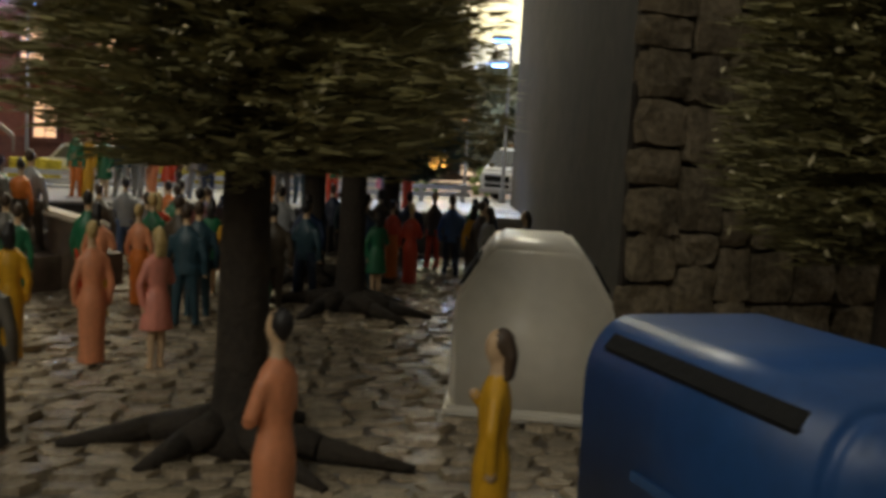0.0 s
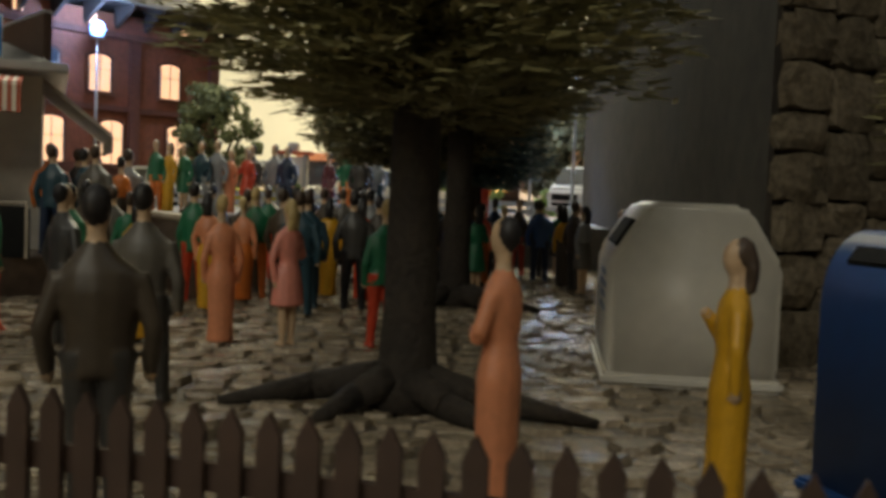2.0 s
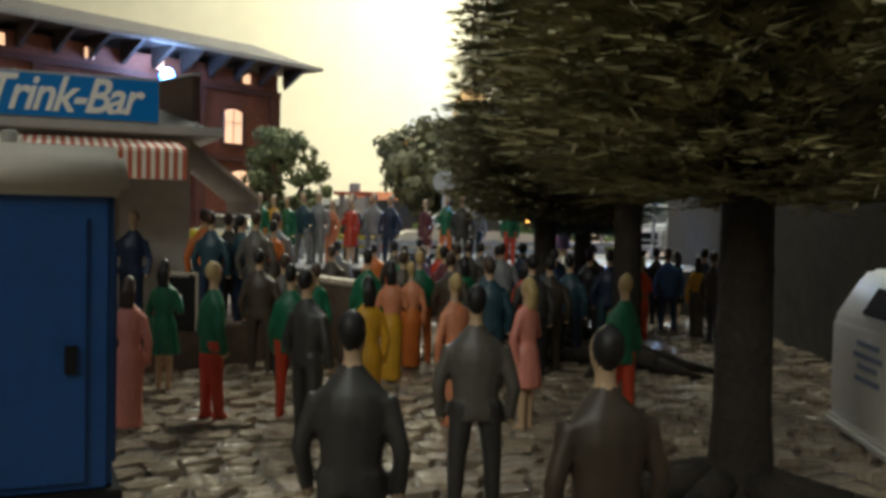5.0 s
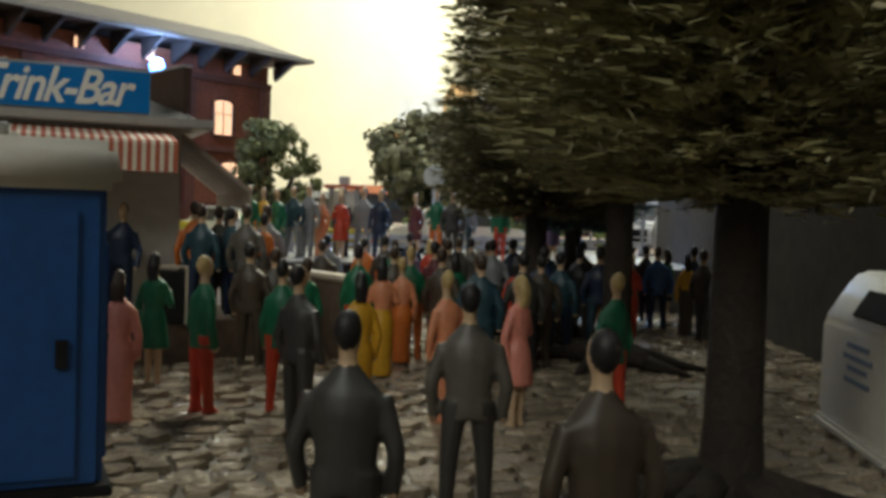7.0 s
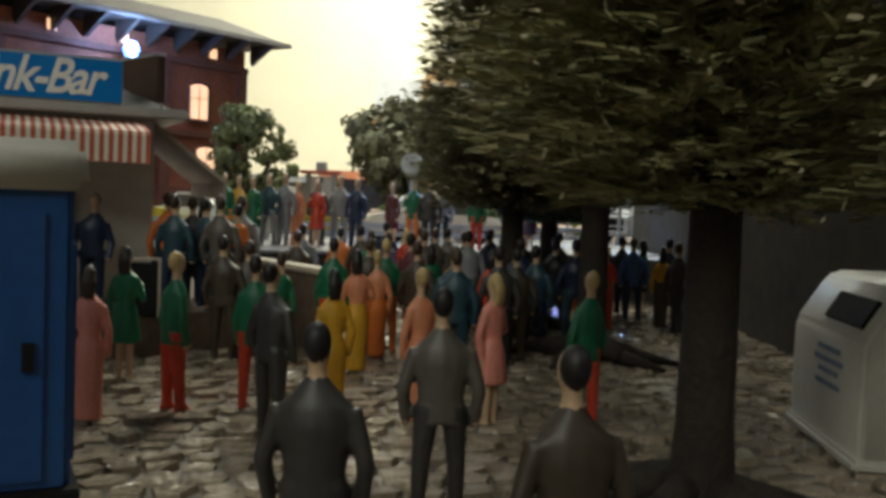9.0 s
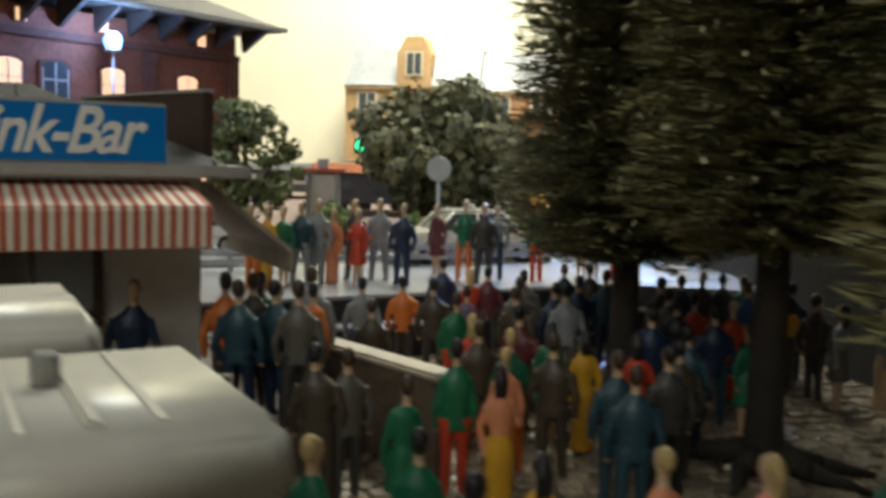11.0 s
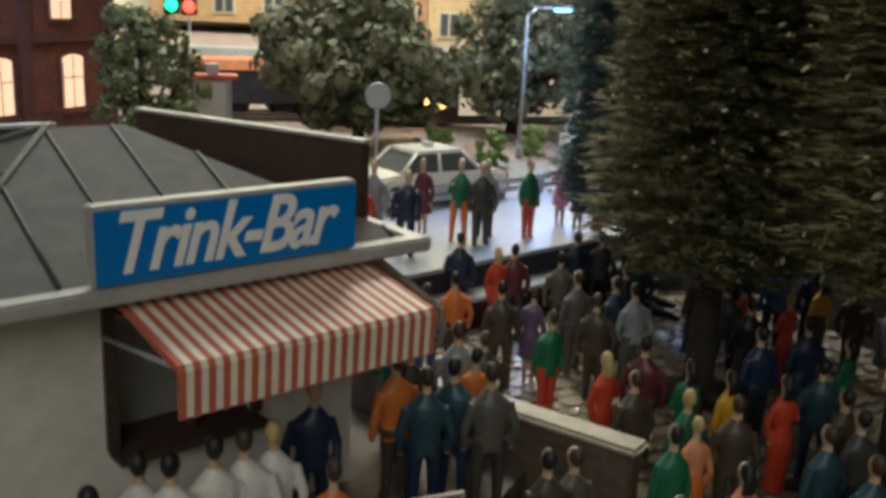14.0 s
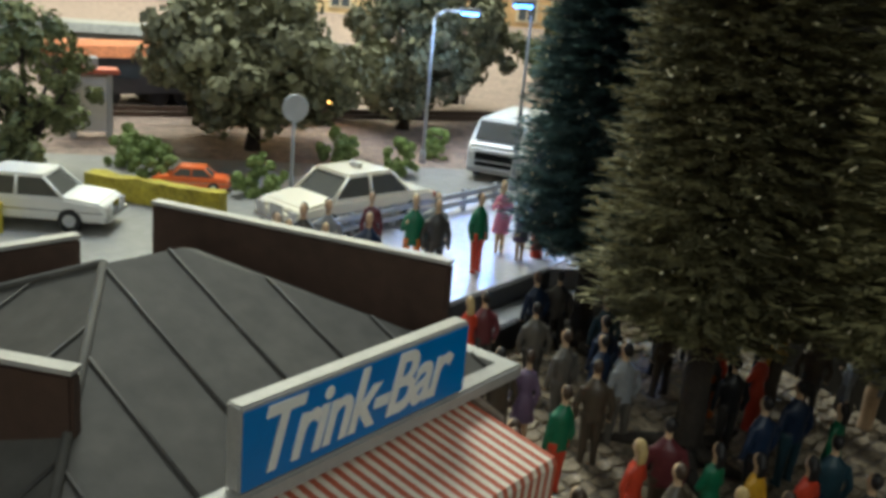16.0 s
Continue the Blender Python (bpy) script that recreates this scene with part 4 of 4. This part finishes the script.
# ---- vehicles ----
def car(at, turn, paint, label, taxi=False):
    t = thing("car", label, "car", at, turn)
    prof = [(-2.7, 0.32), (-2.68, 0.72), (-2.5, 0.95), (-1.55, 1.02), (-0.95, 1.58), (-0.6, 1.64), (0.62, 1.64), (0.85, 1.6), (1.45, 1.05), (2.5, 0.93), (2.68, 0.75), (2.7, 0.32)]
    body = [(a, b) for a, b in prof if b < 1.1]
    bm = prism(body, -0.98, 0.98)
    bmesh.ops.bevel(bm, geom=list(bm.edges), offset=0.08, segments=2, affect="EDGES")
    b = part("body", bm, paint, t)
    bm = prism([(-1.6, 0.95), (-0.95, 1.56), (0.75, 1.56), (1.4, 0.95)], -0.86, 0.86)
    for v in bm.verts:
        if v.co.z > 1.3:
            v.co.y *= 0.84
    part("window_glass", bm, M["car_glass"], b, "dark car glass")
    bm = boxes((-0.98, 0.78, -0.76, 0.76, 1.54, 1.68), bevel=0.05)
    for y in (-0.8, 0.8):
        s = 1 if y > 0 else -1
        for xa, xb in ((-1.6, -0.95), (1.42, 0.76), (-0.05, -0.05)):
            part("pillar", stick(bmesh.new(), (xa, s * 0.88, 0.98), (xb, s * 0.735, 1.6), 0.055, 0.05, 6), paint, b)
    part("roof", bm, paint, b)
    part("bumper", boxes((-2.8, -2.66, -0.95, 0.95, 0.36, 0.5), bevel=0.03), M["chrome"], b)
    part("bumper", boxes((2.66, 2.8, -0.95, 0.95, 0.36, 0.5), bevel=0.03), M["chrome"], b)
    part("grille", boxes((2.68, 2.72, -0.3, 0.3, 0.52, 0.88)), M["chrome"], b)
    for y in (-0.72, 0.72):
        part("headlight", boxes((2.67, 2.73, y - 0.18, y + 0.18, 0.55, 0.85), bevel=0.03), M["frame_white"], b)
        part("tail_light", boxes((-2.73, -2.66, y - 0.18, y + 0.18, 0.6, 0.85), bevel=0.02), M["red_stripe"], b)
    part("trim", boxes((-2.6, 2.6, -1.0, -0.975, 0.62, 0.66), (-2.6, 2.6, 0.975, 1.0, 0.62, 0.66)), M["chrome"], b)
    if taxi:
        part("roof_sign", boxes((-0.2, -0.05, -0.25, 0.25, 1.69, 1.85), bevel=0.03), M["frame_white"], b, "white roof sign")
    for x in (-1.6, 1.6):
        for y in (-0.9, 0.9):
            m = Matrix.Translation((x, y, 0.36)) @ Matrix.Rotation(radians(90), 4, "X")
            bm = rings(bmesh.new(), [(0, 0, -0.12, 0.33, 0.33), (0, 0, -0.09, 0.37, 0.37), (0, 0, 0.09, 0.37, 0.37), (0, 0, 0.12, 0.33, 0.33)], 18)
            bmesh.ops.transform(bm, matrix=m, verts=bm.verts)
            wh = part("wheel", bm, M["tyre"], t)
            bm = rings(bmesh.new(), [(0, 0, -0.135, 0.2, 0.2), (0, 0, 0.135, 0.2, 0.2)], 14)
            bmesh.ops.transform(bm, matrix=m, verts=bm.verts)
            part("hub_cap", bm, M["chrome"], wh)
    return t


car((-3.0, 34.65, STREET), 213, M["cream_car"], "cream saloon taxi with chrome trim on the street", True)
car((-11.8, 34.2, STREET), -12, M["white_car"], "white saloon car parked by the yellow-green hedge").scale = (0.86, 0.86, 0.86)
car((-7.6, 38.2, STREET), 175, M["orange_car"], "bright orange car beyond the hedge").scale = (0.45, 0.45, 0.45)


def van(at, turn, label):
    t = thing("van", label, "van", at, turn)
    bm = prism([(-2.5, 0.35), (-2.55, 1.6), (-2.45, 2.2), (1.75, 2.22), (2.3, 1.45), (2.55, 1.25), (2.6, 0.35)], -1.05, 1.05)
    for v in bm.verts:
        if v.co.z > 1.9:
            v.co.y *= 0.9
    bmesh.ops.bevel(bm, geom=list(bm.edges), offset=0.1, segments=2, affect="EDGES")
    b = part("body", bm, M["white_car"], t)
    bm = prism([(1.86, 2.1), (2.32, 1.48), (2.36, 1.50), (1.90, 2.13)], -0.84, 0.84)
    part("windscreen", bm, M["car_glass"], b)
    for y in (-1.06, 1.02):
        for x in (-2.1, -0.7, 0.75):
            part("side_window", boxes((x, x + 1.15, y, y + 0.04, 1.45, 1.98), bevel=0.015), M["car_glass"], b)
    part("grille", boxes((2.52, 2.62, -0.75, 0.75, 0.78, 1.05)), M["dark_plastic"], b)
    part("grille", boxes((2.52, 2.64, -0.7, 0.7, 0.56, 0.7)), M["dark_plastic"], b)
    part("bumper", boxes((2.55, 2.72, -1.0, 1.0, 0.32, 0.48), bevel=0.03), M["gutter"], b)
    for y in (-0.86, 0.86):
        part("headlight", boxes((2.53, 2.64, y - 0.14, y + 0.14, 0.78, 1.05), bevel=0.02), M["frame_white"], b)
    for x in (-1.55, 1.6):
        for y in (-0.92, 0.92):
            m = Matrix.Translation((x, y, 0.36)) @ Matrix.Rotation(radians(90), 4, "X")
            bm = rings(bmesh.new(), [(0, 0, -0.13, 0.33, 0.33), (0, 0, -0.1, 0.37, 0.37), (0, 0, 0.1, 0.37, 0.37), (0, 0, 0.13, 0.33, 0.33)], 18)
            bmesh.ops.transform(bm, matrix=m, verts=bm.verts)
            part("wheel", bm, M["tyre"], t)
    return t


van((4.6, 42.7, STREET), 236, "white minibus van facing down the street")

# ---- planting ----
leaf_tree("broadleaf_tree", (-12.8, 39.85, STREET), 5.1, 2.2, 0.5, M["leaf"], "green flocked model tree beside the parked white car", 11, leaf_size=0.85)
leaf_tree("broadleaf_tree", (-5.4, 44.5, STREET), 6.0, 3.9, 1.4, M["leaf_dark"], "dark green flocked model tree behind the street", 12, blobs=135, leaf_size=0.85)
leaf_tree("broadleaf_tree", (1.6, 50.0, STREET + 0.1), 6.2, 3.0, 1.2, M["leaf_dark"], "spreading dark green model tree on the gravel", 13, blobs=110, leaf_size=0.9)
leaf_tree("broadleaf_tree", (5.2, 55, 2.0), 6.0, 2.8, 1.2, M["leaf_dark"], "dark green model tree behind the street lamp", 14, blobs=85)
leaf_tree("broadleaf_tree", (11, 52, 2.0), 5.5, 3.0, 1.0, M["leaf"], "green model tree near the far bend", 15, blobs=85)
leaf_tree("broadleaf_tree", (16, 60, 2.5), 6.0, 3.5, 1.0, M["leaf_dark"], "dark model tree far behind the street", 16, blobs=85)
for k, (x, y, r) in enumerate(((-5.5, 37.6, 0.75), (-0.2, 41.3, 0.7), (-2.3, 42.6, 0.8), (-8.8, 39.2, 0.85), (1.9, 44.3, 0.6), (-9.8, 41.3, 0.8))):
    leaf_tree("bush", (x, y, STREET), 1.25, r, 0, M["grass"], "bright green tufted bush beside the street", 30 + k, cat="bush", blobs=30, leaf_size=1.7)
hd = thing("hedge", "long yellow-green trimmed hedge beside the street", "hedge", (-10.6, 37.2, STREET), -29)
bm = boxes((0, 4.5, -0.25, 0.25, 0, 0.7))
bmesh.ops.subdivide_edges(bm, edges=list(bm.edges), cuts=9, use_grid_fill=True)
for v in bm.verts:
    v.co += Vector((0, noise.noise(v.co * 3.1), noise.noise(v.co * 2.7 + Vector((5, 1, 2))))) * 0.1
part("leaves", bm, M["hedge"], hd)
hd2 = thing("hedge", "short yellow-green hedge beside the parked car", "hedge", (-14.6, 33.4, STREET), -18)
bm = boxes((0, 2.4, -0.3, 0.3, 0, 0.8))
bmesh.ops.subdivide_edges(bm, edges=list(bm.edges), cuts=7, use_grid_fill=True)
for v in bm.verts:
    v.co += Vector((0, noise.noise(v.co * 3.3), noise.noise(v.co * 2.5 + Vector((1, 4, 2))))) * 0.12
part("leaves", bm, M["hedge"], hd2)

pb = thing("ticket_booth", "slim pale grey booth with a small red-roofed cap", "booth", (-11.4, 45.5, STREET), 12)
part("post", boxes((-0.75, -0.55, -0.3, 0.3, 0, 2.5), bevel=0.02), M["grey_shed"], pb)
part("post", boxes((0.55, 0.75, -0.3, 0.3, 0, 2.5), bevel=0.02), M["grey_shed"], pb)
part("panel", boxes((-0.54, 0.54, -0.2, 0.2, 0.3, 2.4)), M["plaster"], pb)
part("roof", boxes((-1.0, 1.0, -0.5, 0.5, 2.505, 2.68), bevel=0.03), M["red_stripe"], pb, "flat red roof")
part("cap", boxes((-0.25, 0.25, -0.25, 0.25, 2.684, 3.1), bevel=0.03), M["grey_shed"], pb)

# ---- railway beyond ----
def wagon(at, turn, length, label, body, roof_m, height=3.2):
    t = thing("railway_wagon", label, "railway wagon", at, turn)
    b = part("body", boxes((0, length, -1.6, 1.6, 0.6, height), bevel=0.06), body, t)
    part("roof", prism([(-1.7, height + 0.004), (1.7, height + 0.004), (1.3, height + 0.45), (-1.3, height + 0.45)], -0.1, length + 0.1, axis="x"), roof_m, t)
    k = 1.0
    while k < length - 1.2:
        part("window", boxes((k, k + 0.9, -1.64, -1.602, height - 0.9, height - 0.3)), M["frame_white"] if height < 2.1 else M["glass_dark"], b)
        k += 1.7
    for x in (1.2, 2.4, length - 2.4, length - 1.2):
        bm = rings(bmesh.new(), [(0, 0, -1.3, 0.5, 0.5), (0, 0, 1.3, 0.5, 0.5)], 14)
        bmesh.ops.transform(bm, matrix=Matrix.Translation((x, 0, 0.5)) @ Matrix.Rotation(radians(90), 4, "X"), verts=bm.verts)
        part("wheelset", bm, M["tyre"], t)


wagon((-27, 64, 1.5), 4, 19, "grey railway coach with a pale roof behind the street", mat("coach_grey", (0.10, 0.10, 0.085), 0.6), mat("coach_roof", (0.17, 0.165, 0.15), 0.6, scale=60), 2.0)
wagon((-14, 52, 1.5), 20, 7, "dark railway wagon with a rust-brown load", M["wagon"], M["wagon_red"], 2.2)
for y in (50.3, 51.7):
    r = thing("railway_rail", "rusty brown model rail on the gravel", "rail", (-12, y - 2.6, 1.75), 12, group="rails")
    part("rail", boxes((0, 26, -0.06, 0.06, 0, 0.22)), M["board"], r)

# lit stall among the trees
st = thing("lit_stall", "small dark stall with warm glowing lamps among the trees", "stall", (-4.2, 51.5, 1.7), 10)
part("body", boxes((-3.0, 3.2, -1.2, 1.2, 0, 2.2), bevel=0.05), M["board"], st)
part("roof", prism([(-1.6, 2.204), (1.6, 2.204), (0.0, 3.2)], -3.4, 3.6, axis="x"), M["slate"], st)
for x, z in ((-1.6, 1.1), (0.2, 1.3), (2.0, 1.0)):
    part("lamp_window", boxes((x - 0.45, x + 0.45, -1.3, -1.21, z - 0.35, z + 0.35), bevel=0.04), M["warm_bulb"], st, "warm glowing lamp")


# ---- houses along the backdrop ----
def town_house(x0, width, zb, floors, colour, roof_m, gable_at, label):
    y = 108.0
    t = thing("town_house", label, "house", (x0, y, zb), 0, group="backdrop houses")
    h = floors * 4.2
    wall = part("wall", boxes((0, width, 0, 9, 0, h)), colour, t)
    part("cornice", boxes((-0.1, width + 0.1, -0.35, -0.004, h - 0.45, h), bevel=0.06), M["sand"], wall)
    part("roof", prism([(-0.5, h + 0.004), (9, h + 0.004), (9, h + 4.2), (2.4, h + 4.2)], 0, width, axis="x"), roof_m, t, "grey mansard roof")
    gx = gable_at
    g = part("gable", prism([(gx - 1.9, h - 0.3), (gx + 1.9, h - 0.3), (gx + 1.9, h + 3.4), (gx + 1.3, h + 4.6), (gx + 0.9, h + 5.3), (gx - 0.9, h + 5.3), (gx - 1.3, h + 4.6), (gx - 1.9, h + 3.4)], -0.8, 3), colour, t)
    spots = [(gx, h + 1.2, 1.7)]
    n = max(2, int(width / 4.2))
    for f in range(floors):
        for k in range(n):
            spots.append(((k + 0.5) * width / n, f * 4.2 + 1.1, 2.0))
    for k, (x, z, w) in enumerate(spots):
        yy = -0.81 if k == 0 else -0.01
        win = part("window", boxes((x - w / 2 - 0.2, x + w / 2 + 0.2, yy - 0.12, yy, z - 0.25, z + 2.5), bevel=0.04), M["house_trim"], wall, "pale window surround")
        for q in (-1, 1):
            part("pane", boxes((x + q * w / 4 - w / 4 + 0.1, x + q * w / 4 + w / 4 - 0.1, yy - 0.15, yy - 0.123, z, z + 2.25)), M["glass_dark"], win, "grey window pane")


town_house(-29.3, 15.2, 3.9, 2, M["ochre"], M["tin"], 8.0, "ochre town house with ornate gable along the cream wall")
town_house(-14.0, 13.3, 3.4, 2, M["terracotta"], M["tin"], 10.6, "terracotta town house with rounded gable along the cream wall")
town_house(-0.6, 13.5, 2.4, 2, M["sand"], M["tin"], 3.2, "sand-coloured town house along the cream wall")
town_house(13.0, 16.0, 2.4, 2, M["ochre"], M["tin"], 7.0, "ochre town house further along the cream wall")


# ---- brown picket fence close to the camera's start ----
FE = thing("picket_fence", "dark brown model picket fence at the edge of the cobbles", "fence", (2.0, 4.15, -0.22), 0)
for z in (0.55, 1.35):
    part("rail", boxes((0, 12, 0.035, 0.075, z, z + 0.1)), M["board"], FE)
for k in range(84):
    x = k * 0.143
    part("picket", prism([(x, 0), (x + 0.085, 0), (x + 0.085, 1.58), (x + 0.042, 1.66), (x, 1.58)], 0, 0.03), M["board"], FE)

# ---- cobbles: each stone its own block ----
COB = thing("cobbled_square", "worn uneven cobblestones with a wet sheen", "pavement", kind="structure")
crng = random.Random(9)
shapes = []
for k in range(14):
    bm = bmesh.new()
    n = crng.choice((5, 6, 6, 7))
    ring0, ring1 = [], []
    for q in range(n):
        a = 2 * math.pi * (q + crng.uniform(-0.25, 0.25)) / n
        sq = 0.5 / max(abs(math.cos(a)), abs(math.sin(a))) ** 0.75
        r = sq * crng.uniform(0.82, 1.0)
        ring0.append(bm.verts.new((r * math.cos(a), r * math.sin(a), -0.1)))
        ring1.append(bm.verts.new((r * 0.86 * math.cos(a), r * 0.86 * math.sin(a), crng.uniform(-0.02, 0.02))))
    bm.faces.new(ring1)
    for q in range(n):
        bm.faces.new((ring0[q], ring0[(q + 1) % n], ring1[(q + 1) % n], ring1[q]))
    bmesh.ops.scale(bm, vec=(U, U, U), verts=bm.verts)
    me = bpy.data.meshes.new("cobble")
    bm.to_mesh(me)
    bm.free()
    me.materials.append(M["cobble"])
    shapes.append(me)
turn = Matrix.Rotation(radians(28), 3, "Z")
near, rest = [], []
v = -22.0
while v < 40:
    hgt = crng.uniform(0.30, 0.44)
    u = -26.0 + crng.uniform(0, 0.6)
    while u < 36:
        w = crng.uniform(0.36, 0.68)
        p = turn @ Vector((u + w / 2, v + hgt / 2, 0))
        e = (p.x, p.y, w * 1.15, hgt * 1.16, 28 + crng.uniform(-9, 9), crng.randrange(14), crng.uniform(-0.05, 0.03))
        if -12 < p.x < 13 and -3 < p.y < 33:
            (near if (2.5 < p.x < 9.5 and 8.0 < p.y < 15.0 and len(near) < 300) else rest).append(e)
        u += w
    v += hgt
for x, y, w, h, a, k, z in near:
    ob = new("cobble", shapes[k])
    ob.parent = COB
    ob.matrix_world = Matrix.Translation(cm((x, y, z))) @ Matrix.Rotation(radians(a), 4, "Z") @ Matrix.Diagonal((w, h, 1, 1))
vs, fs = [], []
for x, y, w, h, a, k, z in rest:
    m = Matrix.Translation(cm((x, y, z))) @ Matrix.Rotation(radians(a), 4, "Z") @ Matrix.Diagonal((w, h, 1, 1))
    i = len(vs)
    vs += [m @ q.co for q in shapes[k].vertices]
    fs += [[i + j for j in f.vertices] for f in shapes[k].polygons]
me = bpy.data.meshes.new("cobbles")
me.from_pydata(vs, [], fs)
me.materials.append(M["cobble"])
ob = new("cobbles", me)
ob.parent = COB
tagged(ob, kind="stuff")
